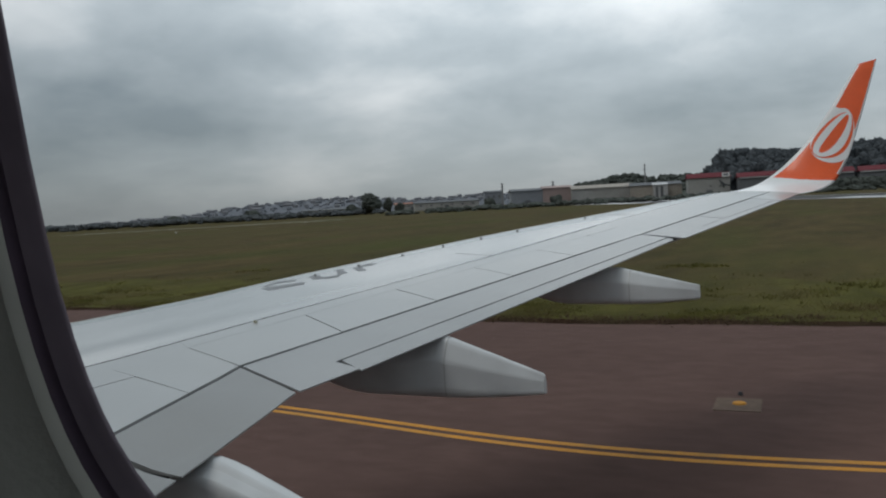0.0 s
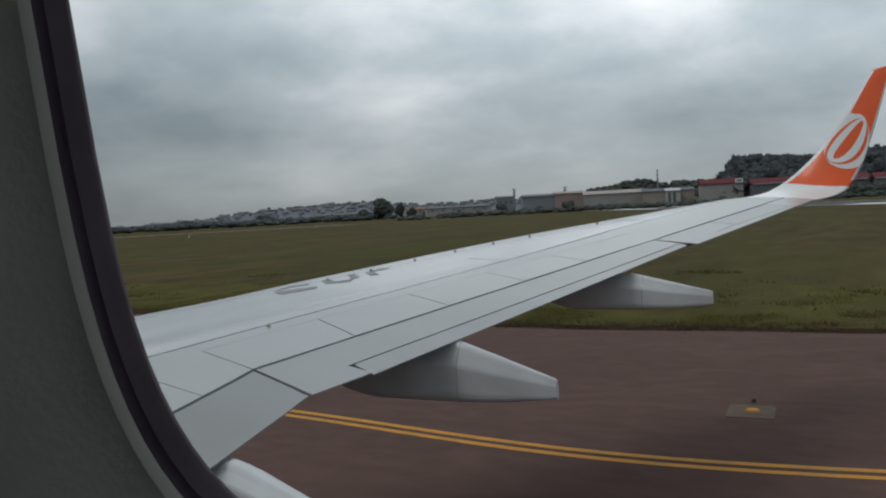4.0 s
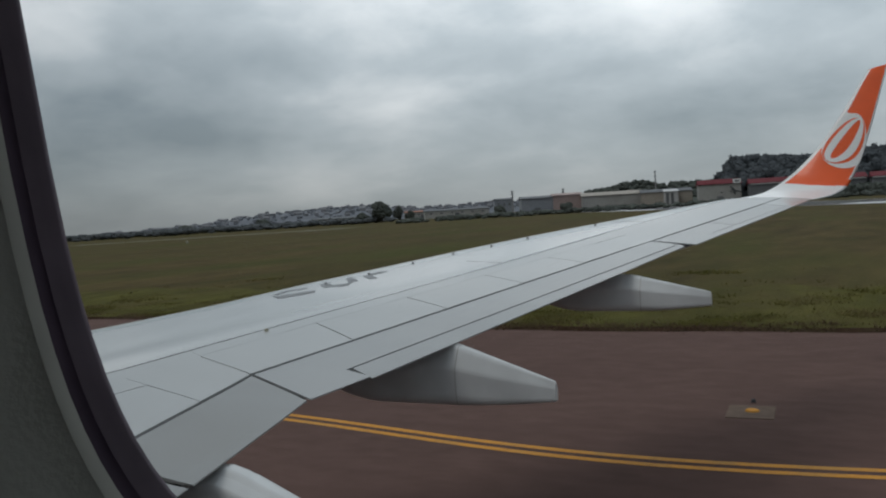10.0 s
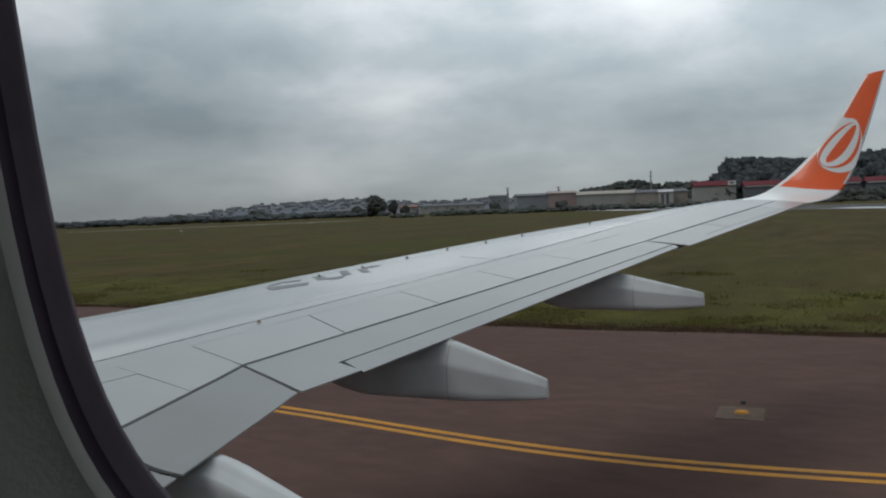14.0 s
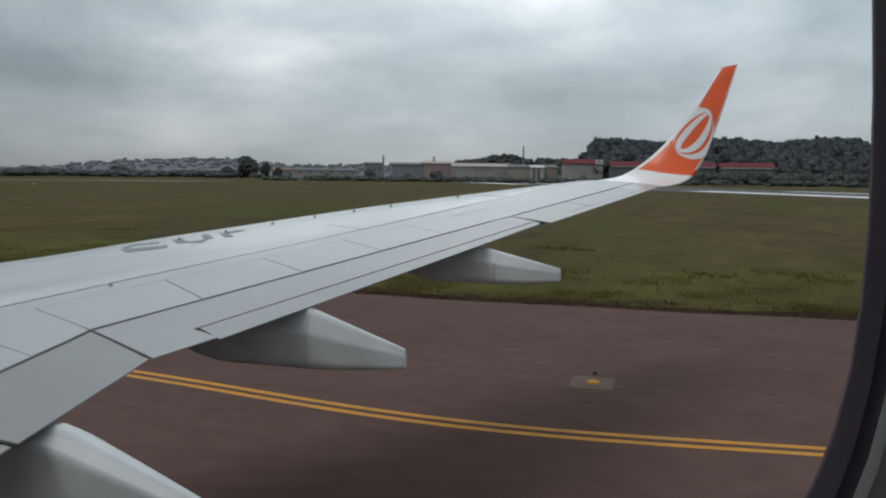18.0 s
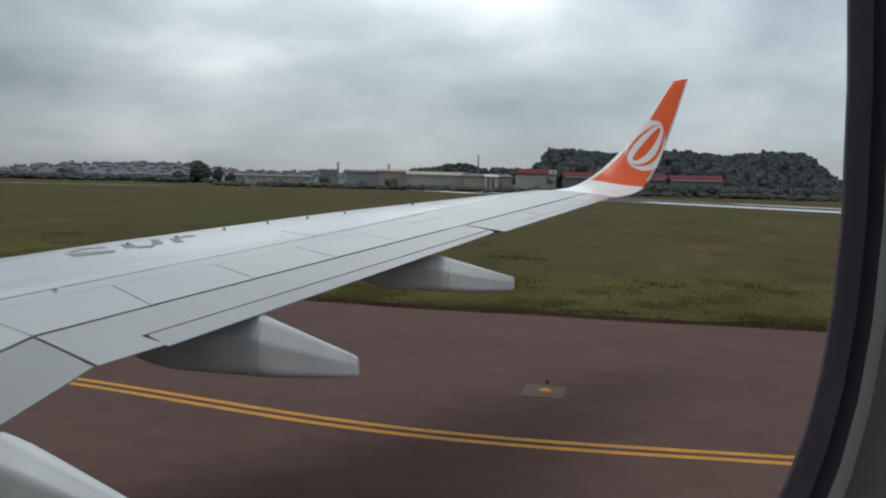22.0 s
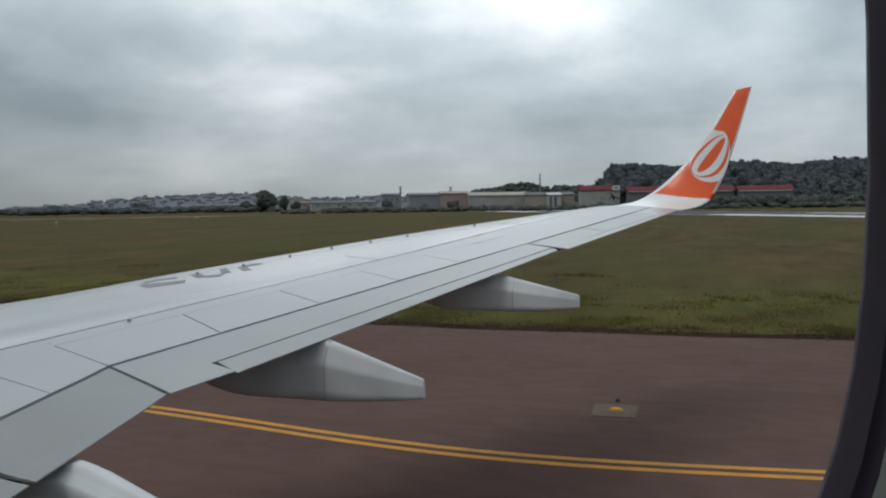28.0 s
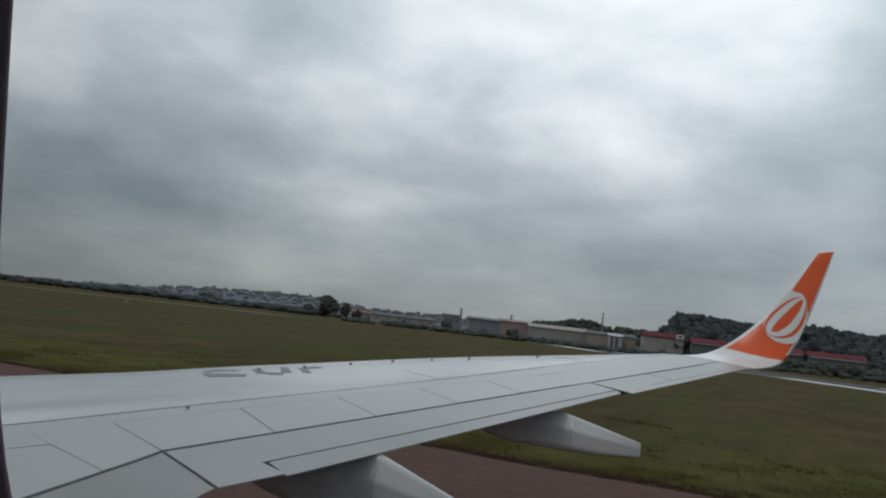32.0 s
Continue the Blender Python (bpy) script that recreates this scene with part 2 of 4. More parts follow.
# hedge green raised and greyed; a thinner haze sits in this colour
LEAF_MID = material("hedge_leaves", (0.112, 0.124, 0.112), 0.95, vary=0.2, grain=0.1, stain=0.03, spec=0.0)
# town trees: distance haze is mixed into the base colour, pale and bluish
LEAF_FAR = material("haze_tinted_far_leaves", (0.205, 0.220, 0.246), 0.95, vary=0.12, grain=0.03, stain=0.008, spec=0.0)
# bluer copy of the hedge leaves, with stronger haze put into the colour
LEAF_HAZE = material("haze_tinted_hedge_leaves", (0.112, 0.122, 0.128), 0.95, vary=0.15, grain=0.06, stain=0.02, spec=0.0)
BARK = material("bark", (0.09, 0.07, 0.05), 0.9, vary=0.2)
# scrub colour paled to blue-grey, so the paint carries the air haze
HILLSIDE = material("haze_tinted_hillside_scrub", (0.168, 0.180, 0.204), 0.95, vary=0.12, grain=0.03, stain=0.006, spec=0.05)
CONC = material("pale_concrete_wall", (0.40, 0.40, 0.39), 0.85, vary=0.1, grain=0.6, stain=0.1, stain_colour=(0.25, 0.23, 0.21), stain_amount=0.5, object_random=0.12)
TANWALL = material("tan_rendered_wall", (0.39, 0.355, 0.315), 0.85, vary=0.1, grain=0.6, stain=0.1, object_random=0.1)
GREYMETAL = material("grey_metal_sheet", (0.17, 0.178, 0.19), 0.9, spec=0.15, vary=0.1, grain=0.5, stain=0.1, object_random=0.15)
WHITEWALL = material("white_wall", (0.50, 0.50, 0.51), 0.8, vary=0.05, grain=0.6, object_random=0.1)
REDROOF = material("red_sheet_roof", (0.16, 0.040, 0.048), 0.95, spec=0.1, vary=0.15, grain=0.4, stain=0.08)
TILEROOF = material("clay_tile_roof", (0.27, 0.13, 0.09), 0.85, vary=0.2, grain=0.8, object_random=0.3)
DARKGLASS = material("dark_window_glass", (0.05, 0.058, 0.07), 0.2, vary=0.1)
BLUEWALL = material("dark_blue_wall", (0.035, 0.05, 0.13), 0.6, vary=0.12, grain=0.5)
STEEL = material("galvanised_steel", (0.30, 0.30, 0.31), 0.5, metal=0.3, vary=0.1)
RED = material("red_board_paint", (0.55, 0.10, 0.06), 0.6, vary=0.08, grain=3)
# dark rubber lifted to grey-violet; its colour stands for flare over the seal
SEAL = material("flare_lifted_rubber_seal", (0.135, 0.105, 0.128), 0.85, vary=0.2, grain=30)
SEAL_DARK = material("black_rubber_seal", (0.10, 0.07, 0.10), 0.9, vary=0.2, grain=30)
LIP = material("pale_reveal_lip", (0.40, 0.392, 0.35), 0.5, vary=0.03, grain=20)
REVEAL = material("window_reveal_plastic", (0.42, 0.415, 0.375), 0.55, vary=0.04, grain=20, bump=0.05, bump_scale=400)
CABIN = material("cabin_lining", (0.80, 0.80, 0.78), 0.7, vary=0.05, grain=10, bump=0.05, bump_scale=300)
CARPET = material("cabin_carpet", (0.12, 0.125, 0.15), 0.95, vary=0.2, grain=50)
PADM = material("concrete_pad", (0.175, 0.128, 0.102), 0.95, vary=0.12, grain=6, stain=2, spec=0.05)


def glass_material(name):
    m = bpy.data.materials.new(name)
    m.use_nodes = True
    b = m.node_tree.nodes["Principled BSDF"]
    b.inputs["Base Color"].default_value = (0.97, 0.985, 0.98, 1)
    b.inputs["Transmission Weight"].default_value = 1.0
    b.inputs["Roughness"].default_value = 0.0
    b.inputs["IOR"].default_value = 1.08
    return m


# ---- mesh helpers ----
def step(a, b, x):
    x = min(max((x - a) / (b - a), 0), 1)
    return x * x * (3 - 2 * x)


def link(name, verts, faces, mats, parent=None, label="", smooth=False, index=None):
    me = bpy.data.meshes.new(name)
    me.from_pydata([tuple(v) for v in verts], [], faces)
    for m in (mats if isinstance(mats, (list, tuple)) else [mats]):
        me.materials.append(m)
    if index is not None:
        me.polygons.foreach_set("material_index", index)
    if smooth:
        me.polygons.foreach_set("use_smooth", [True] * len(me.polygons))
    me.update()
    ob = new(name, me)
    if parent is not None:
        ob.parent = parent
    if label:
        ob["label"] = label
    return ob


def part(name, bm, mat, parent, label="", smooth=False):
    me = bpy.data.meshes.new(name)
    bm.normal_update()
    bm.to_mesh(me)
    bm.free()
    me.materials.append(mat)
    if smooth:
        me.polygons.foreach_set("use_smooth", [True] * len(me.polygons))
    ob = new(name, me)
    ob.parent = parent
    if label:
        ob["label"] = label
    return ob


def thing(name, at, label, category, group="", rz=0.0):
    ob = new(name)
    ob.empty_display_size = 0.2
    ob.matrix_basis = pose(*at, 0, 0, rz)
    return tagged(ob, label, category, group)


def box(bm, x0, x1, y0, y1, z0, z1, bevel=0.0):
    r = bmesh.ops.create_cube(bm, size=1.0, matrix=Matrix.Translation(((x0 + x1) / 2, (y0 + y1) / 2, (z0 + z1) / 2)) @ Matrix.Diagonal((x1 - x0, y1 - y0, z1 - z0, 1)))
    if bevel:
        es = list({e for v in r["verts"] for e in v.link_edges})
        bmesh.ops.bevel(bm, geom=es, offset=bevel, segments=2, affect="EDGES")
    return bm


def boxm(*a, bevel=0.0):
    return box(bmesh.new(), *a, bevel=bevel)


def grid_solid(top, thick, nu, nv, thin=None):
    """A closed slab under the patch top(u, v); thick metres deep."""
    vs, fs = [], []
    for low in (0, 1):
        for i in range(nu + 1):
            for j in range(nv + 1):
                p = top(i / nu, j / nv)
                vs.append((p[0], p[1], p[2] - low * (thick if thin is None else thick + (thin - thick) * i / nu)))
    n, o = nv + 1, (nu + 1) * (nv + 1)
    for i in range(nu):
        for j in range(nv):
            a, b, c, d = i * n + j, i * n + j + 1, (i + 1) * n + j + 1, (i + 1) * n + j
            fs += [(a, d, c, b), (o + a, o + b, o + c, o + d)]
    for i in range(nu):
        for j in (0, nv):
            a, b = i * n + j, (i + 1) * n + j
            fs.append((a, b, o + b, o + a) if j else (b, a, o + a, o + b))
    for j in range(nv):
        for i in (0, nu):
            a, b = i * n + j, i * n + j + 1
            fs.append((b, a, o + a, o + b) if i else (a, b, o + b, o + a))
    return vs, fs


# ---- ground ----
def sheet(name, pts, z, mat, label, category, kind="structure"):
    ob = link(name, [(x, y, z) for x, y in pts], [tuple(range(len(pts)))], mat)
    return tagged(ob, label, category, kind=kind)


sheet("ground", [(-4500, -4500), (4500, -4500), (4500, 4500), (-4500, 4500)], 0.0, GRASS, "mown olive grass field running out to the horizon", "grass")

EDGE = 25.4                     # far edge of the taxiway


def edge_bend(x):
    """The taxiway edge draws away a little on both sides of the wing."""
    return 1.7 * (1 - math.exp(-((x - 3) / 14) ** 2))


xs = [-420 + i * 1.5 for i in range(561)]
rng = random.Random(3)
jag = [0.10 * math.sin(x * 0.31) + 0.08 * math.sin(x * 0.97 + 1) + rng.uniform(-0.06, 0.06) + edge_bend(x) for x in xs]
vs = [(x, -60, 0.02) for x in xs] + [(x, EDGE + j, 0.02) for x, j in zip(xs, jag)]
n = len(xs)
tagged(link("taxiway", vs, [(i, i + 1, n + i + 1, n + i) for i in range(n - 1)], ASPHALT), "worn brown-grey asphalt taxiway with dark tyre stains", "taxiway", kind="structure")
vs = [(x, EDGE + j - 0.05, 0.008) for x, j in zip(xs, jag)] + [(x, EDGE + j + 1.7 + rng.uniform(-0.5, 0.5), 0.014) for x, j in zip(xs, jag)]
tagged(link("taxiway_verge", vs, [(i, i + 1, n + i + 1, n + i) for i in range(n - 1)], SOIL), "strip of bare brown earth along the taxiway edge", "verge", kind="structure")
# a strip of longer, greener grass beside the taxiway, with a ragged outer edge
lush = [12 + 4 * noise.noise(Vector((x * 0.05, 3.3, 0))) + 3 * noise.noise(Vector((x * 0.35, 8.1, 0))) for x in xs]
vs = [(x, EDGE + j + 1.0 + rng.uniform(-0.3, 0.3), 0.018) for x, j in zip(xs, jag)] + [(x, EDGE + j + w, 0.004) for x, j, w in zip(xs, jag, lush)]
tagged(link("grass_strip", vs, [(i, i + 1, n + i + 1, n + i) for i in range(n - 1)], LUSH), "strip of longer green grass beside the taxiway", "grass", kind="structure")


def centre_y(x):
    """The painted pair of lines swings gently past the wing."""
    return 13.45 + 1.1 * (1 - math.exp(-((x - 7.6) / 6.0) ** 2))


for off in (-0.15, 0.15):
    lx = [-300 + 0.75 * i for i in range(801)]
    w = 0.075
    vs = [(x, centre_y(x) + off - w, 0.025) for x in lx] + [(x, centre_y(x) + off + w, 0.025) for x in lx]
    n = len(lx)
    tagged(link("taxiway_line", vs, [(i, i + 1, n + i + 1, n + i) for i in range(n - 1)], YELLOW), "one of a pair of worn yellow painted taxiway lines", "painted line", kind="structure")

# runway across the field, lying at a slant to the taxiway
RW = Matrix.Translation((26, 208, 0)) @ Matrix.Rotation(radians(-55.3), 4, "Z")


def strip(name, x0, x1, y0, y1, z, mat, label, cat):
    q = [RW @ Vector((x, y, z)) for x, y in ((x0, y0), (x1, y0), (x1, y1), (x0, y1))]
    return tagged(link(name, q, [(0, 1, 2, 3)], mat), label, cat, kind="structure")


strip("runway", -1500, 1500, -1.5, 47, 0.02, RUNWAY, "dark grey asphalt runway crossing the grass field", "runway")
strip("runway_edge_line", -1500, 1500, 0.0, 1.1, 0.03, WPAINT, "white painted line on the near runway edge", "painted line")
strip("runway_edge_line", -1500, 1500, 44.0, 45.0, 0.03, WPAINT, "white painted line on the far runway edge", "painted line")
for i, (a, b) in enumerate(((-260, -190), (-48, 48), (120, 195), (260, 340))):
    strip("runway_marking", a, b, 3.0, 12.0, 0.03, WPAINT, "broad white painted runway marking block", "painted marking")
    strip("runway_marking", a, b, 36.0, 41.0, 0.03, WPAINT, "broad white painted runway marking block", "painted marking")

# a pale concrete taxiway far out on the field
q = [Vector((x, y, 0.02)) for x, y in ((-287, 226), (-205, 304), (-194, 330), (-282, 240))]
tagged(link("far_taxiway", q, [(0, 1, 2, 3)], CONC), "pale concrete taxiway far out on the field", "taxiway", kind="structure")

# grass along the verge: blades in tufts, thick near the edge and thinner behind
vs, fs = [], []
rng = random.Random(11)


def tuft(x, y, h, nb, spread):
    for _ in range(nb):
        a = rng.uniform(0, 2 * math.pi)
        bx, by = x + rng.gauss(0, spread), y + rng.gauss(0, spread)
        l, w = h * rng.uniform(0.55, 1.15), h * rng.uniform(0.10, 0.2)
        dx, dy = math.cos(a), math.sin(a)
        reach = l * rng.uniform(0.5, 1.5)          # the blade bends over, away from its width
        tx, ty = bx - dy * reach, by + dx * reach
        k = len(vs)
        vs.extend([(bx - dx * w, by - dy * w, 0), (bx + dx * w, by + dy * w, 0), (tx, ty, l * 0.7)])
        fs.append((k, k + 1, k + 2))


for i in range(15000):
    x = rng.uniform(-40, 45)
    d = 0.85 + rng.expovariate(1 / 3.4)
    bigger = noise.noise(Vector((x * 0.35, d * 0.4, 0))) > 0.12
    tuft(x, EDGE + 0.35 + edge_bend(x) + d, 0.15 if bigger else 0.07, 8, 0.2)
for i in range(900):
    x, d = rng.uniform(-60, 60), rng.uniform(4, 40)
    tuft(x, EDGE + d, rng.choice((0.05, 0.06, 0.10)), 6, 0.4)
for i in range(26):
    wx, wy = rng.uniform(-30, 40), EDGE + rng.uniform(3, 22)
    for _ in range(30):
        tuft(wx + rng.gauss(0, 0.7), wy + rng.gauss(0, 0.5), rng.uniform(0.12, 0.26), 6, 0.14)
tagged(link("verge_grass", vs, fs, BLADE), "long green and straw-coloured grass tufts along the taxiway edge", "grass", kind="stuff")

# dead brown weeds hanging over the edge of the pavement
vs, fs = [], []
for i in range(3600):
    x = rng.uniform(-40, 45)
    if noise.noise(Vector((x * 0.5, 5.1, 0))) + rng.uniform(-0.25, 0.25) < -0.12:
        continue
    tuft(x, EDGE + edge_bend(x) + rng.uniform(0.15, 1.7), rng.uniform(0.07, 0.20), 6, 0.16)
tagged(link("verge_weeds", vs, fs, WEED), "dry brown weeds and dead grass at the taxiway edge", "grass", kind="stuff")

# inset light in its concrete pad on the taxiway
pad = thing("taxiway_light", (9.1, 16.7, 0.02), "yellow inset taxiway light in a square concrete pad", "taxiway light", rz=4)
part("pad", boxm(-0.40, 0.40, -0.47, 0.47, -0.01, 0.012, bevel=0.01), PADM, pad, "square concrete pad")
bm = bmesh.new()
bmesh.ops.create_cone(bm, cap_ends=True, segments=24, radius1=0.13, radius2=0.10, depth=0.03, matrix=Matrix.Translation((0.02, 0.05, 0.022)))
part("light_body", bm, YELLOW, pad, "low round yellow light body")
bm = bmesh.new()
bmesh.ops.create_cone(bm, cap_ends=True, segments=12, radius1=0.05, radius2=0.03, depth=0.06, matrix=Matrix.Translation((0.0, 0.75, 0.03)))
part("stud", bm, GAPM, pad, "small dark stud")

# ---- the wing ----
Z0, DH, LO = 2.1415, 0.0949, 0.055


def x_le(y):
    return 0.5206 * y + LO


FLAP_END = 11.80                # outer end of the outboard flap, where the aileron begins


def x_te(y):
    if y <= 5.77:
        return 7.914 + (5.77 - y) * 0.19
    if y < 6.3:
        return 7.914 + (y - 5.77) * 0.247
    if y < FLAP_END:
        return 8.045 + 0.195 * (y - 6.3)
    return 9.641 + 0.2226 * (y - 13.655)


def chord(y):
    return 7.95 + max(0.0, y - 5.75) * 0.2235 - 0.5206 * y


def z_up(x, y):
    c = chord(y)
    s = min(max((x - 0.5206 * y) / c, 0), 1)
    outer = 0.1395 * math.sqrt(s + 1e-4) * (1 - s)
    inner = 0.034 * (1 - max(0.0, 1 - s / 0.5) ** 4.5)
    k, m = step(0.5, 0.75, s), 1 - step(8.5, 13.0, y)
    dip = 0.03 * (1 - step(8.0, 9.5, y)) * (1 - step(0.25, 0.62, s))
    return Z0 + DH * y + c * (outer * (1 - m) + m * (inner * (1 - k) + outer * k)) - dip


def z_low(x, y):
    c = chord(y)
    s = min(max((x - 0.5206 * y) / c, 0), 1)
    return Z0 + DH * y - c * 0.10 * math.sqrt(s + 1e-4) * (1 - s) - 0.012


def x_spar(y):
    return 6.46 + 0.247 * (y - 6.18)


def x_front(y):
    return 6.67 + 0.265 * (y - 6.11)


def x_rear(y):
    return 7.28 + 0.239 * (y - 5.96) if y > 5.96 else 7.28 + 0.10 * (5.96 - y)


def x_gap(y):
    return 7.83 + 0.222 * (y - 6.378)


wing = thing("aircraft_wing", (0, 0, 0), "pale grey airliner wing with retracting flaps and upturned orange tip", "aircraft wing")

# skin ahead of the rear spar line, recessed floor behind it, lower surface
vs, fs, idx = [], [], []
ys = [1.95 + (16.45 - 1.95) * i / 88 for i in range(89)]
NU, NR, NL = 44, 5, 12
row = NU + NR + NL + 5
for y in ys:
    xa, xs_, xe = x_le(y), x_spar(y), x_te(y) - 0.16
    for j in range(NU + 1):
        x = xa + (xs_ - xa) * (j / NU) ** 2
        vs.append((x, y, z_up(x, y)))
    vs.append(vs[-1])
    vs.append((xs_ + 0.004, y, z_up(xs_, y) - 0.03))
    for j in range(NR + 1):
        x = xs_ + 0.004 + (xe - xs_) * (j / NR)
        vs.append((x, y, z_up(x, y) - 0.03 - 0.02 * j / NR))
    for j in range(NL + 1):
        x = xe + (xa - xe) * (j / NL) ** 0.6
        vs.append((x, y, min(z_low(x, y), z_up(x, y) - 0.06) if j < NL else z_up(xa, y)))
for i in range(len(ys) - 1):
    for j in range(row - 1):
        a = i * row + j
        fs.append((a, a + 1, a + 1 + row, a + row))
        idx.append(1 if j >= NU and j < NU + NR + 3 else 0)
    a = i * row + row - 1
fs.append(tuple(range(row)))
idx.append(0)
k = (len(ys) - 1) * row
fs.append(tuple(range(k + row - 1, k - 1, -1)))
idx.append(0)
link("wing_skin", vs, fs, [WING, GAPM], wing, "smooth grey painted upper and lower skin", smooth=True, index=idx)


def wing_panel(name, xf, xr, yf0, yf1, yr0, yr1, mat, label="", parent=None, lift=0.0, thick=0.028, g=0.008, nu=4, nv=10, droop=0.0, thin=None, gy=None):
    """A panel on the upper surface between the lines xf(y) and xr(y); front and rear ends at their own y."""
    def top(u, v):
        y0, y1 = yf0 + (yr0 - yf0) * u, yf1 + (yr1 - yf1) * u
        e = g if gy is None else gy
        y = y0 + e + (y1 - y0 - 2 * e) * v
        yf, yr = yf0 + (yf1 - yf0) * v, yr0 + (yr1 - yr0) * v
        x = (xf(yf) + g) * (1 - u) + (xr(yr) - g) * u
        return x, y, z_up(x, y) + lift - droop * u
    v_, f_ = grid_solid(top, thick, nu, nv, thin)
    return link(name, v_, f_, mat, parent or wing, label)


# fixed strip between spar line and spoilers, inboard and outboard fixed panels
wing_panel("fixed_panel", lambda y: x_spar(y) + 0.016, x_front, 6.2, 12.3, 6.12, 12.25, PANEL, "narrow fixed strip ahead of the spoilers", g=0.005, nu=2, nv=24)
def x_in(y):
    return x_spar(y) + 0.50


wing_panel("fixed_panel", lambda y: x_spar(y) + 0.010, x_in, 2.0, 5.56, 2.0, 5.50, PANEL, g=0.009, gy=0.0)
wing_panel("fixed_panel", lambda y: x_spar(y) + 0.010, x_rear, 5.56, 6.2, 5.44, 5.97, PANEL, g=0.009, gy=0.0)
wing_panel("ground_spoiler", lambda y: x_in(y) - 0.005, x_rear, 4.2, 5.50, 4.2, 5.44, PANEL, "inboard spoiler panel lying closed", g=0.006, gy=0.007)
wing_panel("fixed_panel", lambda y: x_in(y) - 0.005, x_rear, 2.0, 4.2, 2.0, 4.2, PANEL, g=0.006, gy=0.0)
wing_panel("fixed_panel", x_front, x_rear, 11.45, 12.3, 11.35, 12.0, PANEL, g=0.006)
wing_panel("fixed_panel", x_spar, x_rear, 12.3, 16.44, 12.0, 16.44, PANEL, g=0.009, gy=0.004, nv=14)
# five spoilers
yf = (6.11, 7.18, 8.23, 9.34, 10.44, 11.45)
yr = (5.97, 6.92, 8.03, 9.17, 10.3, 11.35)
for i in range(5):
    wing_panel("spoiler", x_front, x_rear, yf[i], yf[i + 1], yr[i], yr[i + 1], PANEL, "flat grey spoiler panel lying closed", g=0.007, lift=0.004)
# flaps
TE = 0.008
wing_panel("inboard_flap", lambda y: x_rear(y) + 0.017, x_te, 4.60, 5.96, 4.53, 5.785, INNER_FLAP, "closed inboard flap with a stained grey upper face, toned darker for vignetting", g=0.011, nu=6, thick=0.05, thin=TE)
wing_panel("inboard_flap", lambda y: x_rear(y) + 0.017, x_te, 2.0, 4.585, 2.0, 4.51, INNER_FLAP, "closed inboard flap with a stained grey upper face, toned darker for vignetting", g=0.012, nu=6, thick=0.05, thin=TE)
wing_panel("flap_end", lambda y: x_rear(y) + 0.015, x_te, 5.98, 6.41, 5.805, 6.32, FLAP, "inner end of the outboard flap", g=0.006, nu=8, nv=4, thick=0.05, gy=0.0, thin=TE)
wing_panel("outboard_flap", lambda y: x_rear(y) + 0.015, x_gap, 6.41, FLAP_END, 6.335, FLAP_END - 0.04, FLAP, "closed outboard flap behind the spoilers", g=0.003, nv=20, thick=0.05, gy=0.0)
wing_panel("aft_flap", lambda y: x_gap(y) + 0.005, lambda y: x_te(min(y, FLAP_END - 0.001)), 6.40, FLAP_END - 0.02, 6.33, FLAP_END - 0.05, FLAP, "narrow aft flap behind a thin dark slot", g=0.003, nv=20, thick=0.03, lift=-0.004, droop=0.012, thin=TE)
# aileron
wing_panel("aileron", lambda y: x_rear(y) + 0.016, x_te, FLAP_END + 0.03, 15.5, FLAP_END + 0.03, 15.45, FLAP, "pale aileron near the wing tip", g=0.012, nv=14, thick=0.03, thin=TE)
wing_panel("tip_panel", lambda y: x_rear(y) + 0.01, x_te, 15.5, 16.44, 15.45, 16.44, PANEL, g=0.008, nv=3, thick=0.03, thin=TE)
# small upright pegs along the leading edge and one on the spar line
for x, y in ((5.69, 9.09), (5.94, 9.60), (6.16, 10.25), (6.40, 10.87), (6.70, 11.39), (6.98, 11.97), (7.55, 13.2)):
    z = z_up(x, y)
    part("vortex_fin", boxm(x - 0.016, x + 0.016, y - 0.004, y + 0.004, z - 0.02, z + 0.020), MARK, wing, "small dark upright fin")
x, y = 6.70, 6.85
bm = boxm(x - 0.018, x + 0.018, y - 0.010, y + 0.010, z_up(x, y) - 0.02, z_up(x, y) + 0.022, bevel=0.006)
part("peg", bm, material("pale_yellow_peg", (0.46, 0.43, 0.34), 0.6), wing, "small yellowish peg on the upper skin")
# skin joints: narrow sealed seams on the forward skin
def seam(pa, pb, w=0.007):
    def top(u, v):
        x, y = pa[0] + (pb[0] - pa[0]) * v, pa[1] + (pb[1] - pa[1]) * v
        dx, dy = pb[0] - pa[0], pb[1] - pa[1]
        L = math.hypot(dx, dy)
        x, y = x - dy / L * w * (u - 0.5), y + dx / L * w * (u - 0.5)
        return x, y, z_up(x, y) + 0.0025
    v_, f_ = grid_solid(top, 0.004, 1, 24)
    return link("skin_joint", v_, f_, MARK, wing)


seam((6.86, 10.30), (7.40, 10.10), 0.006)
seam((x_spar(13.4) - 0.55, 13.5), (x_spar(13.4) - 0.01, 13.4), 0.006)
# front edges of the spoilers, with short darker hinge seals, and their inner side line
for i in range(5):
    seam((x_front(yf[i]), yf[i] + 0.02), (x_front(yf[i + 1]), yf[i + 1] - 0.02), 0.007)
    h = yf[i] + (yf[i + 1] - yf[i]) * 0.72
    seam((x_front(h), h), (x_front(h + 0.42), h + 0.42), 0.016)
seam((x_te(12.7) - 0.15, 12.7), (x_te(15.4) - 0.10, 15.4), 0.005)
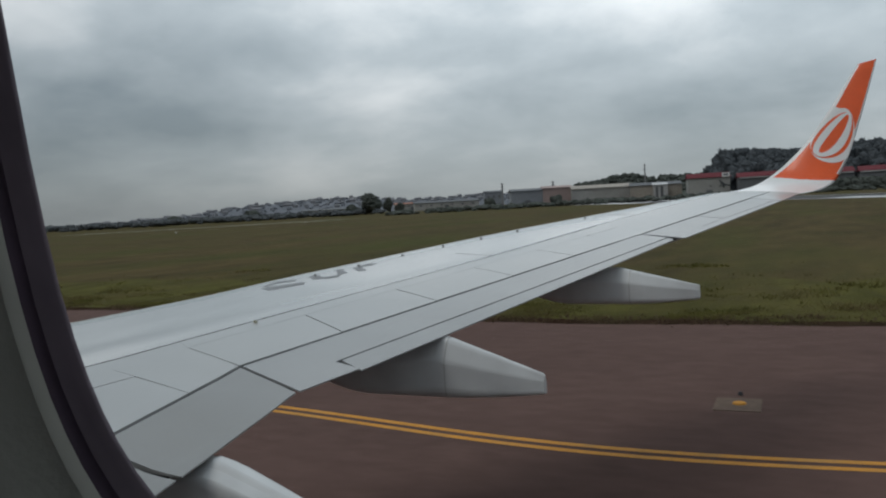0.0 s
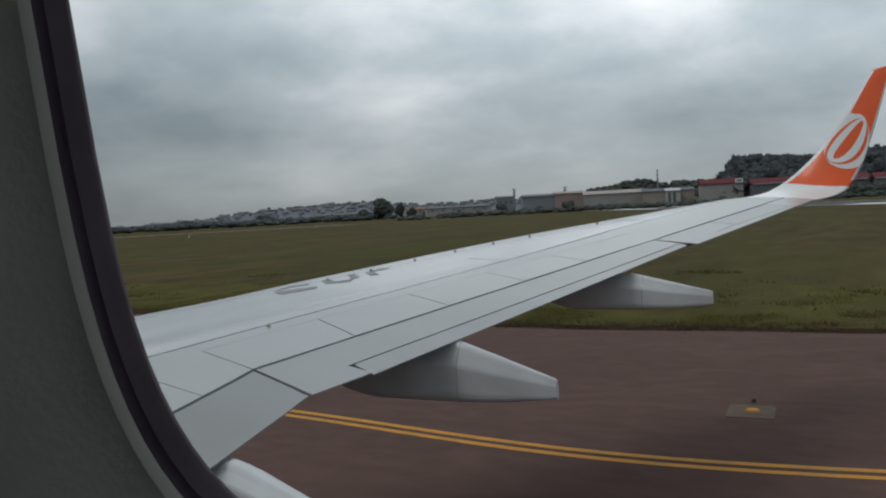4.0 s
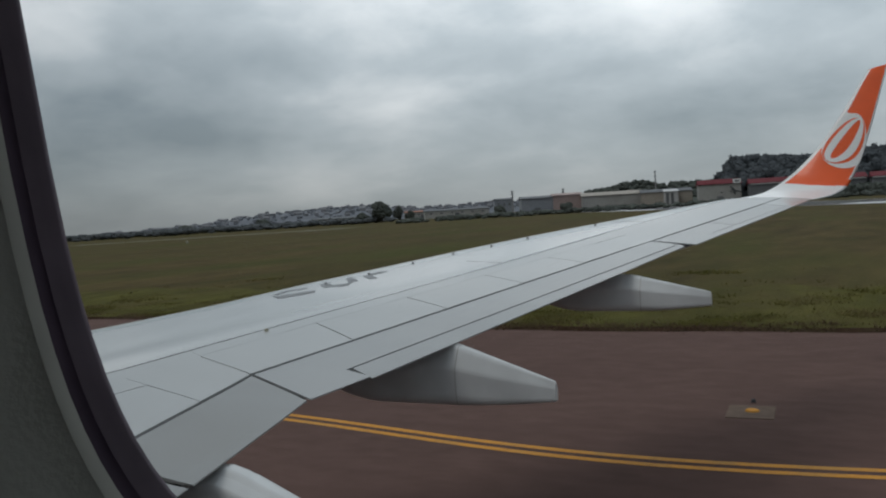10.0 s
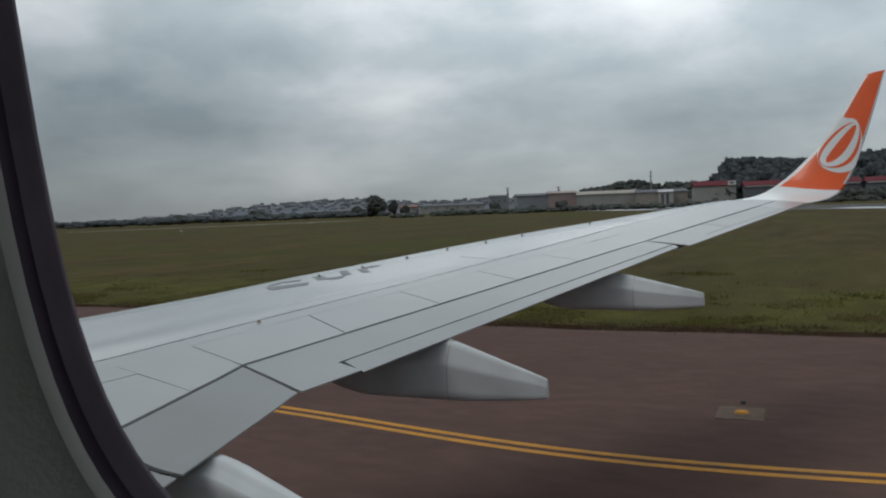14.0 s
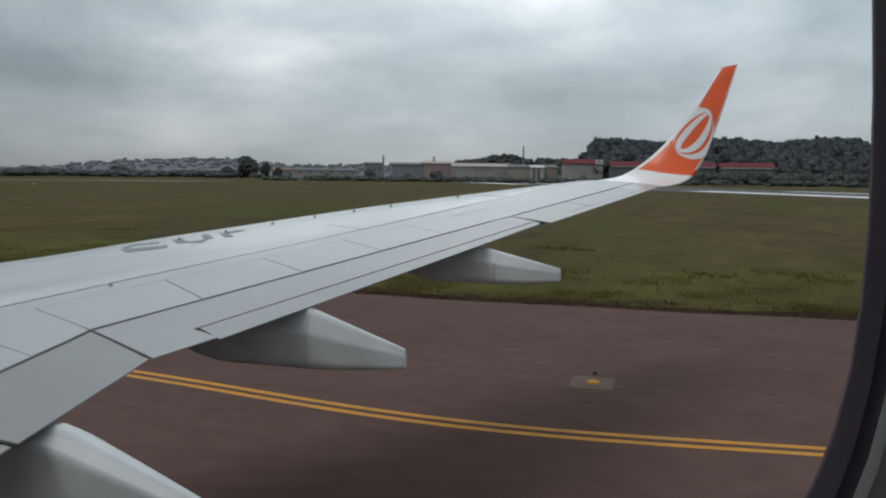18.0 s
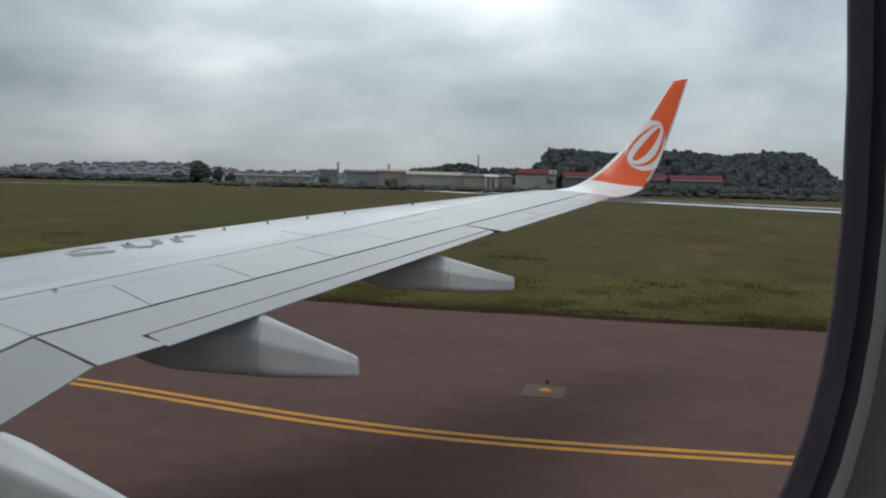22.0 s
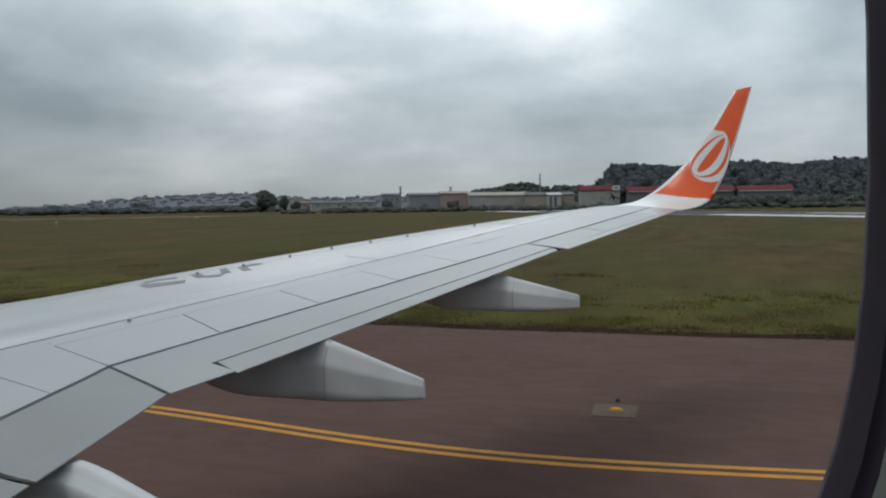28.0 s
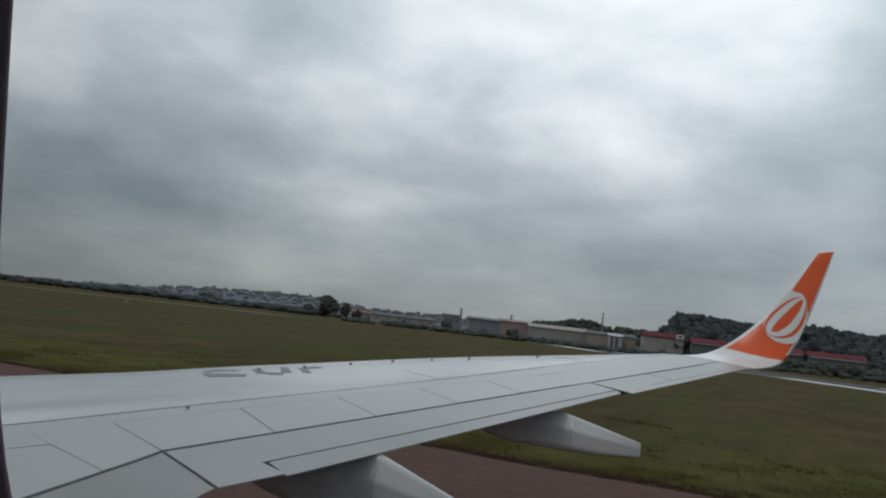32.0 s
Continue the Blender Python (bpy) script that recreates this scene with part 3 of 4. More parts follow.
seam((x_rear(13.45) - 0.02, 13.45), (x_te(13.42) - 0.16, 13.42), 0.006)
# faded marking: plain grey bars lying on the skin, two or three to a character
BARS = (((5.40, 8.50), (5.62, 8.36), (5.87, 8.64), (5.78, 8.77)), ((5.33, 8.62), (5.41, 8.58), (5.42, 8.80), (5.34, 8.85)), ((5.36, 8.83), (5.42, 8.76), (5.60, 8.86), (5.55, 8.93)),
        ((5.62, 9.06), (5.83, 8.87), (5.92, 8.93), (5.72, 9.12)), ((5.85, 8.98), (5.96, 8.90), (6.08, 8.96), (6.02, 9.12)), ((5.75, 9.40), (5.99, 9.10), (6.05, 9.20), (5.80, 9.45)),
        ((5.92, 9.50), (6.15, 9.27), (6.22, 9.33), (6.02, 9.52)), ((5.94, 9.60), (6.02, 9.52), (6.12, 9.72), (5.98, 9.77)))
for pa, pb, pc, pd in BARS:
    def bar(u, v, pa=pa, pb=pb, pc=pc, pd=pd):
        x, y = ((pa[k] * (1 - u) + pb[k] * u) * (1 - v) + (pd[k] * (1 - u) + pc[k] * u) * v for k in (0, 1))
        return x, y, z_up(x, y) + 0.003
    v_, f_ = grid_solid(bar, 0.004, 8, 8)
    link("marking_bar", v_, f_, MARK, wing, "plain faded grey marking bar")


def fairing(y, x_nose, x_out, x_tail, z_out, z_tail_top, z_tail_low, z_belly, width, edge=0.60):
    """A canoe-shaped flap track fairing: its ridge leaves the trailing edge at x_out and falls straight to the tail."""
    vs, fs = [], []
    n = 36
    for i in range(n + 1):
        u = i / n if i < n else 1.0
        u = 0.994 if i == n - 1 else u
        x = x_nose + (x_tail - x_nose) * u
        under = Z0 + DH * y - 0.06
        hi = under + (z_out - under) * step(x_out - 0.5, x_out, x) if x < x_out else z_out + (z_tail_top - z_out) * (x - x_out) / (x_tail - x_out)
        lo = z_belly + (under - 0.05 - z_belly) * max(0, 1 - u / 0.42) ** 1.8 + (z_tail_low - z_belly) * max(0, (u - 0.7) / 0.3) ** 1.6
        hi = max(hi, lo + 0.06)
        w = width * (0.2 + 0.8 * min(1, u / 0.4) ** 0.7) * (1 - 0.86 * max(0, (u - 0.45) / 0.55) ** 1.4)
        if i == n:
            w, lo, hi = w * 0.94, lo + 0.005, hi - 0.008
        h = hi - lo
        sec = ((-0.30, 0.01), (0.0, 0.0), (0.30, 0.01), (0.42, 0.05), (0.48, 0.12), (0.5, 0.20), (0.5, edge), (0.485, edge + 0.045), (0.45, edge + 0.09), (0.24, 0.96 - 0.075 * (1 - edge)), (0.18, 0.977), (0.10, 1.0),
               (-0.10, 1.0), (-0.18, 0.977), (-0.24, 0.96 - 0.075 * (1 - edge)), (-0.45, edge + 0.09), (-0.485, edge + 0.045), (-0.5, edge), (-0.5, 0.20), (-0.48, 0.12), (-0.42, 0.05))
        vs += [(x, y + a * w, lo + b * h) for a, b in sec]
    m = 21
    for i in range(n):
        for k in range(m):
            a, b = i * m + k, i * m + (k + 1) % m
            fs.append((a, b, b + m, a + m))
    fs += [tuple(range(m)), tuple(range((n + 1) * m - 1, n * m - 1, -1))]
    f = link("track_fairing", vs, fs, FAIR, wing, "grey canoe-shaped fairing under the trailing edge")
    f.data.polygons.foreach_set("use_smooth", [k not in (5, 8, 11, 14, 17) for _ in range(n) for k in range(m)] + [False] * 2)
    if y < 6:
        return f
    # joint band round the fairing, a little proud of it
    k = int(n * 0.70) * m
    mid = Vector((0, y, sum(v[2] for v in vs[k:k + m]) / m))
    band = []
    for dx in (-0.004, 0.004):
        for v in vs[k:k + m]:
            o = Vector((0, v[1], v[2])) - mid
            o = mid + o * (1 + 0.003 / o.length)
            band.append((v[0] + dx, o.y, o.z))
    link("joint_band", band, [(a, (a + 1) % m, m + (a + 1) % m, m + a) for a in range(m)], WING, f, "thin grey joint line")
    return f


fairing(4.85, 6.2, 8.13, 9.30, 2.57, 2.16, 1.98, 2.0, 0.34, edge=0.80)
fairing(7.30, 6.5, 8.18, 9.03, 2.825, 2.545, 2.395, 2.34, 0.36)
fairing(10.38, 7.3, 8.78, 9.63, 3.06, 2.862, 2.717, 2.665, 0.34)

# winglet: sections from the tip up to the top, leading and trailing points
LEP = [(8.62, 16.40, 3.70), (9.10, 16.80, 3.77), (9.48, 17.08, 3.88), (9.86, 17.30, 4.14), (10.28, 17.47, 4.57), (10.68, 17.62, 5.14), (11.00, 17.80, 5.68), (11.13, 17.89, 5.89)]
TEP = [(10.27, 16.40, 3.695), (10.50, 16.72, 3.74), (10.64, 17.00, 3.80), (10.76, 17.20, 3.90), (10.95, 17.38, 4.27), (11.16, 17.58, 4.94), (11.36, 17.82, 5.68), (11.43, 17.93, 5.955)]


def spline(ps, t):
    i = min(int(t), len(ps) - 2)
    f = t - i
    p = [Vector(ps[max(0, min(len(ps) - 1, i + k))]) for k in (-1, 0, 1, 2)]
    return 0.5 * ((2 * p[1]) + (p[2] - p[0]) * f + (2 * p[0] - 5 * p[1] + 4 * p[2] - p[3]) * f * f + (3 * p[1] - p[0] - 3 * p[2] + p[3]) * f ** 3)


def wl_point(t, s, side):
    a, b = spline(LEP, t), spline(TEP, t)
    c = (b - a).length
    da = spline(LEP, min(t + 0.05, 6.999)) - spline(LEP, max(t - 0.05, 0))
    nrm = (b - a).cross(da).normalized()
    if nrm.y > 0 or (abs(nrm.y) < 0.3 and nrm.z < 0):
        nrm = -nrm                               # towards the fuselage and up
    th = c * 0.13 * math.sqrt(s + 1e-5) * (1 - s) * (1.0 if side > 0 else 0.8)
    return a + (b - a) * s + nrm * th * side


vs, fs, idx = [], [], []
NT, NS = 150, 26
for i in range(NT + 1):
    t = 7 * i / NT
    for j in range(2 * NS):
        s = (j / NS) ** 1.5 if j <= NS else ((2 * NS - j) / NS) ** 1.5
        vs.append(wl_point(t, s, 1 if j <= NS else -1))
for i in range(NT):
    for j in range(2 * NS):
        a, b = i * 2 * NS + j, i * 2 * NS + (j + 1) % (2 * NS)
        fs.append((a, b, b + 2 * NS, a + 2 * NS))
        jj = j if j < NS else 2 * NS - 1 - j
        s = ((jj + 0.5) / NS) ** 1.5
        t = 7 * (i + 0.5) / NT
        lead = (0.13 if t > 4.2 else 0.09) + (0.40 * (t - 4.2) if 4.2 < t < 5.1 else 0)
        white = t < 2.5 + 0.9 * max(0, s - 0.5) or (s < lead and t < 6.85) or (s > 0.95 and 3.3 < t < 6.8)
        idx.append(1 if white else 0)
k = NT * 2 * NS
fs.append(tuple(range(k, k + 2 * NS)))
idx.append(0)
winglet = link("winglet", vs, fs, [ORANGE, WHITE], wing, "upswept orange winglet with a white leading edge", smooth=True, index=idx)


def on_winglet(t, s, lift=0.006):
    p = wl_point(t, s, 1)
    q = wl_point(t, s, -1)
    d = p - q
    d = d.normalized() if d.length > 1e-5 else Vector((0, -1, 0))
    return p + d * lift


def oval(o, a, f):
    """A point of an oval (centre t and s, radii, slant) on the winglet face."""
    u, v = o[2] * f * math.sin(a), o[3] * f * math.cos(a)
    return o[0] + u, min(max(o[1] + v - o[4] * u, 0.015), 0.99)


def emblem(name, outer, inner, mat, lift):
    """A band between two ovals, or a full oval where inner is None."""
    vs, fs = [], []
    m, n = 72, 14
    for k in range(m):
        a = 2 * math.pi * k / m
        p = Vector(oval(outer, a, 1.0))
        q = Vector(oval(inner, a, 1.0)) if inner else Vector((outer[0], outer[1]))
        for j in range(n + 1):
            w = p + (q - p) * (j / n) * (1.0 if inner else 0.97)
            vs.append(on_winglet(w[0], w[1], lift))
    for k in range(m):
        for j in range(n):
            a, b = k * (n + 1) + j, ((k + 1) % m) * (n + 1) + j
            fs.append((a, b, b + 1, a + 1))
    if not inner:
        fs.append(tuple(k * (n + 1) + n for k in range(m)))
    return link(name, vs, fs, mat, winglet)


OUTER, INSIDE = (4.37, 0.52, 0.74, 0.50, 0.10), (4.37, 0.515, 0.655, 0.405, -0.09)
emblem("emblem_disc", OUTER, None, WHITE, 0.006)
emblem("emblem_field", INSIDE, None, ORANGE, 0.010)
emblem("emblem_ring", (4.38, 0.515, 0.645, 0.318, -0.125), (4.415, 0.52, 0.56, 0.138, -0.165), WHITE, 0.014)

# ---- distance ----
def place(az, d):
    a = radians(az + 4.8)
    return 11.2 + d * math.sin(a), 1.6 + d * math.cos(a)


def clump(vs, fs, c, r, rng, squash=1.0):
    """One lumpy clump of foliage: a jittered icosphere, added to the lists."""
    k = len(vs)
    for v in ICO_V:
        q = r * rng.uniform(0.72, 1.25)
        vs.append((c[0] + v[0] * q, c[1] + v[1] * q, c[2] + v[2] * q * squash))
    fs.extend((a + k, b + k, d + k) for a, b, d in ICO_F)


def ball(subdivisions):
    bm = bmesh.new()
    bmesh.ops.create_icosphere(bm, subdivisions=subdivisions, radius=1)
    out = [tuple(v.co) for v in bm.verts], [tuple(v.index for v in f.verts) for f in bm.faces]
    bm.free()
    return out


ICO_V, ICO_F = ball(1)
DOME_V, DOME_F = ball(2)


def crown(vs, fs, x, y, z, h, w, rng, n=7):
    """A leafy crown: an uneven body, thickly set with small clumps that hide it and break its outline."""
    c, rx, rz = (x, y, z + h * 0.52), w * 0.38, h * 0.36
    k = len(vs)
    ph = [rng.uniform(0, 6.28) for _ in range(3)]

    def swell(dx, dy, dz):
        return 1 + 0.20 * math.sin(3.1 * dx + ph[0]) * math.sin(3.7 * dy + ph[1]) + 0.14 * math.sin(4.3 * dz + ph[2] + 3 * dx)

    for v in DOME_V:
        q = swell(*v) * rng.uniform(0.88, 1.02)
        vs.append((c[0] + v[0] * q * rx, c[1] + v[1] * q * rx, c[2] + v[2] * q * rz))
    fs.extend((a + k, b + k, d + k) for a, b, d in DOME_F)
    for _ in range(n * 7):
        a, e = rng.uniform(0, 2 * math.pi), math.asin(rng.uniform(-0.5, 1.0))
        d = (math.cos(a) * math.cos(e), math.sin(a) * math.cos(e), math.sin(e))
        q = swell(*d) * rng.uniform(0.86, 1.10)
        clump(vs, fs, (c[0] + q * rx * d[0], c[1] + q * rx * d[1], c[2] + q * rz * d[2]), w * rng.uniform(0.04, 0.085), rng, rng.uniform(0.6, 1.0))


def mound(name, az0, az1, d0, d1, height, mat, label, cat, seed):
    vs, fs = [], []
    na, nd = 60, 12
    for i in range(na + 1):
        az = az0 + (az1 - az0) * i / na
        for j in range(nd + 1):
            d = d0 + (d1 - d0) * j / nd
            x, y = place(az, d)
            vs.append((x, y, height(az, j / nd) - 0.2))
    for i in range(na):
        for j in range(nd):
            a = i * (nd + 1) + j
            fs.append((a, a + nd + 1, a + nd + 2, a + 1))
    return tagged(link(name, vs, fs, mat, smooth=True), label, cat, kind="structure")


# wooded hill beyond the runway
def hill_h(az, v):
    top = 27.5 * step(-15.0, -12.9, az) * (1 - 0.88 * step(2.8, 6.2, az)) + 1.8 * math.sin(az * 0.9) * step(-14, -11, az)
    return top * math.sin(math.pi * min(1, v * 0.9)) ** 0.7 if v > 0 else 0


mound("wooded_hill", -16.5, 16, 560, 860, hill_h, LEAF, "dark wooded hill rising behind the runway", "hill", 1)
rng = random.Random(21)
vs, fs = [], []
for i in range(1500):
    az = rng.uniform(-14.7, 15)
    v = rng.uniform(0.02, 0.62) if i < 1150 else rng.uniform(0.0, 0.2)
    d = 560 + 300 * v
    x, y = place(az, d)
    z = hill_h(az, v)
    hh = rng.uniform(7, 10.5) * (1.2 if rng.random() < 0.12 else 1)
    crown(vs, fs, x, y, z - 1, hh, hh * rng.uniform(0.8, 1.1), rng, 5)
tagged(link("hill_forest", vs, fs, LEAF, smooth=True), "dense forest covering the hill, its dark green tinted with haze", "forest", kind="stuff")


# far town hill on the other side, and a second low rise
def town_h(az, v):
    top = 2 + 28 * step(-55, -40, az) * (1 - 0.40 * step(-38.5, -34, az)) * (1 - 0.5 * step(-22, -12, az)) + 1.2 * math.sin(az * 0.8)
    return top * math.sin(math.pi * 0.5 * v) ** 0.8 if v > 0 else 0


mound("town_hill", -75, 20, 1250, 1800, town_h, HILLSIDE, "haze-tinted low hill covered with a town", "hill", 2)
rng = random.Random(5)
vs, fs = [], []
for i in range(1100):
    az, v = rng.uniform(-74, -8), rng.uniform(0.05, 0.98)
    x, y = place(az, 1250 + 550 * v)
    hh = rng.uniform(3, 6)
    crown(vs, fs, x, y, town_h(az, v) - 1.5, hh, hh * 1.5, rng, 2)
tagged(link("town_trees", vs, fs, LEAF_FAR, smooth=True), "haze-tinted trees scattered between the far houses", "trees", kind="stuff")


def ridge_h(az, v):
    return (17 * step(-24.0, -22.3, az) + 6 * step(-21.6, -19.4, az) - 4 * step(-19.0, -17.9, az)) * (1 - step(-13, -9, az)) * math.sin(math.pi * v)


mound("low_ridge", -24, -8, 760, 1000, ridge_h, LEAF_MID, "low tree-covered ridge beyond the warehouses", "hill", 3)
vs, fs = [], []
for i in range(420):
    az, v = rng.uniform(-23.8, -10), rng.uniform(0.1, 0.6)
    x, y = place(az, 760 + 240 * v)
    hh = rng.uniform(4, 6.5)
    crown(vs, fs, x, y, ridge_h(az, v) - 1.5, hh, hh * 1.3, rng, 4)
tagged(link("ridge_trees", vs, fs, LEAF_MID, smooth=True), "dark trees along the low ridge", "trees", kind="stuff")

# hedge and scrub along the far side of the airfield
vs, fs = [], []
for i in range(520):
    az = rng.uniform(-36, 16)
    x, y = place(az, rng.uniform(430, 520))
    hh = rng.uniform(1.6, 4.2)
    crown(vs, fs, x, y, -0.6, hh, hh * 1.9, rng, 3)
for i in range(420):
    az = rng.uniform(-14.5, 9.0)
    x, y = place(az, rng.uniform(505, 528))
    hh = rng.uniform(6.0, 8.6) if az > -9 else rng.uniform(2.0, 4.2)
    crown(vs, fs, x, y, -0.6, hh, min(hh * 1.6, 9), rng, 5)
tagged(link("boundary_scrub", vs, fs, LEAF_MID, smooth=True), "dark scrub and hedge along the airfield boundary", "scrub", kind="stuff")
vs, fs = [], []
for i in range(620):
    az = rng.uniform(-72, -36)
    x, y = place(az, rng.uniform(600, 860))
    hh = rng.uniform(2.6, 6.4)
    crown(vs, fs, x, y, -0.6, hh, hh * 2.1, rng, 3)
tagged(link("far_hedge", vs, fs, LEAF_HAZE, smooth=True), "haze-tinted hedge and scrub at the far end of the airfield", "scrub", kind="stuff")


def tree(az, d, h, w, seed, label):
    r = random.Random(seed)
    x, y = place(az, d)
    t = thing("tree", (x, y, 0), label, "tree", "far trees")
    bm = bmesh.new()
    bmesh.ops.create_cone(bm, cap_ends=True, segments=8, radius1=h * 0.03, radius2=h * 0.012, depth=h * 0.6, matrix=Matrix.Translation((0, 0, h * 0.3)))
    for k in range(4):
        a = k * 1.6 + r.random()
        bmesh.ops.create_cone(bm, cap_ends=True, segments=5, radius1=h * 0.012, radius2=h * 0.004, depth=h * 0.35,
                              matrix=Matrix.Translation((w * 0.15 * math.cos(a), w * 0.15 * math.sin(a), h * 0.55)) @ Euler((0, 0.6, a)).to_matrix().to_4x4())
    part("trunk", bm, BARK, t)
    v_, f_ = [], []
    crown(v_, f_, 0, 0, -h * 0.08, h * 1.05, w, r, 60)
    link("crown", v_, f_, LEAF_MID, t, smooth=True)
    return t


for k, (az, d, h, w) in enumerate(((-36.9, 620, 18.5, 17), (-35.7, 640, 13, 8), (-38.2, 630, 9, 11), (-34.9, 650, 8, 9), (-28.6, 560, 8, 9), (-24.0, 540, 7, 9), (-16.8, 700, 16, 14), (-12.4, 610, 14, 11), (-45, 700, 9, 14), (-50, 720, 8, 15))):
    tree(az, d, h, w, 40 + k, "dark leafy tree standing beyond the airfield")


def windows_on(parent, x0, x1, z, w, h, count, y, mat=GREYMETAL):
    for i in range(count):
        c = x0 + (x1 - x0) * (i + 0.5) / count
        part("window", boxm(c - w / 2, c + w / 2, y - 0.12, y + 0.05, z, z + h), mat, parent)


def warehouse(az, d, width, depth, h, wall, roof, label, rise=1.6, wins=0, doors=1, turn=0.0, stripe=None, name="warehouse"):
    """A shed whose long front faces the airfield; local x along the front, y away from it."""
    x, y = place(az, d)
    t = thing(name, (x, y, 0), label, "warehouse", rz=-az + turn)
    part("wall", boxm(-width / 2, width / 2, 0, depth, -0.3, h), wall, t)
    v_ = [(-width / 2 - 0.5, -0.6, h), (width / 2 + 0.5, -0.6, h), (width / 2 + 0.5, depth + 0.6, h), (-width / 2 - 0.5, depth + 0.6, h),
          (-width / 2 - 0.5, depth / 2, h + rise), (width / 2 + 0.5, depth / 2, h + rise)]
    link("roof", v_ + [(a, b, c - 0.35) for a, b, c in v_[:4]], [(0, 1, 5, 4), (2, 3, 4, 5), (1, 2, 5), (3, 0, 4), (0, 6, 7, 1), (1, 7, 8, 2), (2, 8, 9, 3), (3, 9, 6, 0), (6, 9, 8, 7)], roof, t)
    for i in range(doors):
        c = -width / 2 + width * (i + 0.5) / max(1, doors)
        part("door", boxm(c - 2, c + 2, -0.15, 0.1, 0, min(4.2, h * 0.6)), GREYMETAL, t)
    if wins:
        windows_on(t, -width / 2 + 1, width / 2 - 1, h * 0.55, min(2.2, width / wins * 0.55), h * 0.2, wins, 0)
    if stripe:
        part("stripe", boxm(-width / 2, width / 2, -0.2, 0.02, h - 2.2, h - 0.4), stripe, t)
    return t


BLUEGREY = material("blue_grey_sheet_wall", (0.27, 0.29, 0.32), 0.85, vary=0.08, grain=0.5, stain=0.1)
PINKWALL = material("faded_pink_wall", (0.40, 0.31, 0.29), 0.85, vary=0.12, grain=0.5, stain=0.12)
warehouse(-26.0, 600, 23, 28, 11.2, BLUEGREY, GREYMETAL, "blue-grey sheet metal warehouse with a low roof", doors=1)
warehouse(-23.9, 600, 21, 28, 12.2, PINKWALL, PINKWALL, "faded pink factory hall with a low curved roof", doors=0)
warehouse(-20.9, 590, 42, 26, 10.2, CONC, TANWALL, "long pale concrete warehouse with a light roof", rise=2.4, doors=0)
warehouse(-17.3, 585, 34, 26, 10.0, TANWALL, GREYMETAL, "long beige warehouse with a grey roof", rise=2.0, doors=0)
loading = warehouse(-17.0, 575, 9, 24, 9.8, WHITEWALL, WHITEWALL, "white walled loading hall with tall doors", doors=0)
for c in (-2.6, 0.6):
    part("door", boxm(c - 0.9, c + 0.9, -0.15, 0.1, 1.0, 8.6), GREYMETAL, loading, "tall grey sliding door")
depot = warehouse(-13.9, 560, 26, 24, 12.4, CONC, REDROOF, "grey depot with a broad red roof and a white sign", rise=3.1, doors=1)
part("sign", boxm(8.0, 12.8, -0.9, -0.65, 12.2, 15.0), WPAINT, depot, "white sign board")
part("sign_bar", boxm(9.0, 11.8, -0.94, -0.91, 13.1, 14.2), GREYMETAL, depot, "plain grey bar on the sign")
for az, h, n in ((-10.4, 11.2, 9), (-6.9, 10.9, 8), (-3.3, 10.7, 8)):
    shed = warehouse(az, 548, 32, 24, h, GREYMETAL, REDROOF, "long shed with a dark red roof below the wooded hill", rise=2.9, doors=1)
    part("eaves_panel", boxm(-15.5, 15.5, -0.78, -0.52, h - 0.95, h - 0.3), WHITEWALL, shed, "pale strip under the eaves")
warehouse(-28.3, 900, 20, 24, 15.5, BLUEGREY, GREYMETAL, "far tall grey hall standing above the sheds", wins=3, doors=0)
warehouse(-31.6, 760, 60, 24, 7.0, CONC, GREYMETAL, "far pale warehouse with a grey roof", wins=6, doors=1)
warehouse(-34.0, 860, 36, 24, 7.5, CONC, TILEROOF, "far concrete hall with a brown roof", wins=4, doors=1)
warehouse(-40.0, 900, 50, 24, 6.0, CONC, GREYMETAL, "far low pale shed beyond the field", wins=5, doors=1)

# dark blue hangar with a long band of windows under a pale roof
hx, hy = place(9.5, 545)
hangar = thing("blue_hangar", (hx, hy, 0), "dark blue hangar with a pale roof and white window frames", "hangar", rz=-9)
part("wall", boxm(-19, 21, 0, 26, -0.3, 8.2), BLUEWALL, hangar)
part("annex", boxm(-27, -19, 0, 18, -0.3, 6.8), WHITEWALL, hangar, "white office annex")
link("roof", [(-20, -1, 8.2), (22, -1, 8.2), (22, 27, 8.2), (-20, 27, 8.2), (-18, 13, 11.2), (20, 13, 11.2)], [(0, 1, 5, 4), (2, 3, 4, 5), (1, 2, 5), (3, 0, 4), (0, 3, 2, 1)], GREYMETAL, hangar)
for i in range(12):
    c = -17.4 + 3.3 * i
    w_ = part("window", boxm(c - 1.2, c + 1.2, -0.15, 0.05, 4.6, 7.0), WHITEWALL, hangar, "white framed window")
    part("pane", boxm(c - 0.95, c + 0.95, -0.2, -0.12, 4.85, 6.75), DARKGLASS, w_)
part("window", boxm(-26, -20, -0.15, 0.05, 4.2, 5.4), DARKGLASS, hangar)
part("window", boxm(-26, -20, -0.15, 0.05, 1.4, 2.6), DARKGLASS, hangar)

# little white hut beside the runway and its chequered boards
hx, hy = place(8.2, 330)
hut = thing("runway_hut", (hx, hy, 0), "small white flat-roofed hut beyond the runway", "hut", rz=-2)
part("wall", boxm(-4, 4, 0, 4, -0.1, 3.0), WHITEWALL, hut)
part("roof", boxm(-4.5, 4.5, -0.6, 4.6, 3.0, 3.35), GREYMETAL, hut)
part("door", boxm(-0.6, 0.5, -0.08, 0.05, 0, 2.1), DARKGLASS, hut)
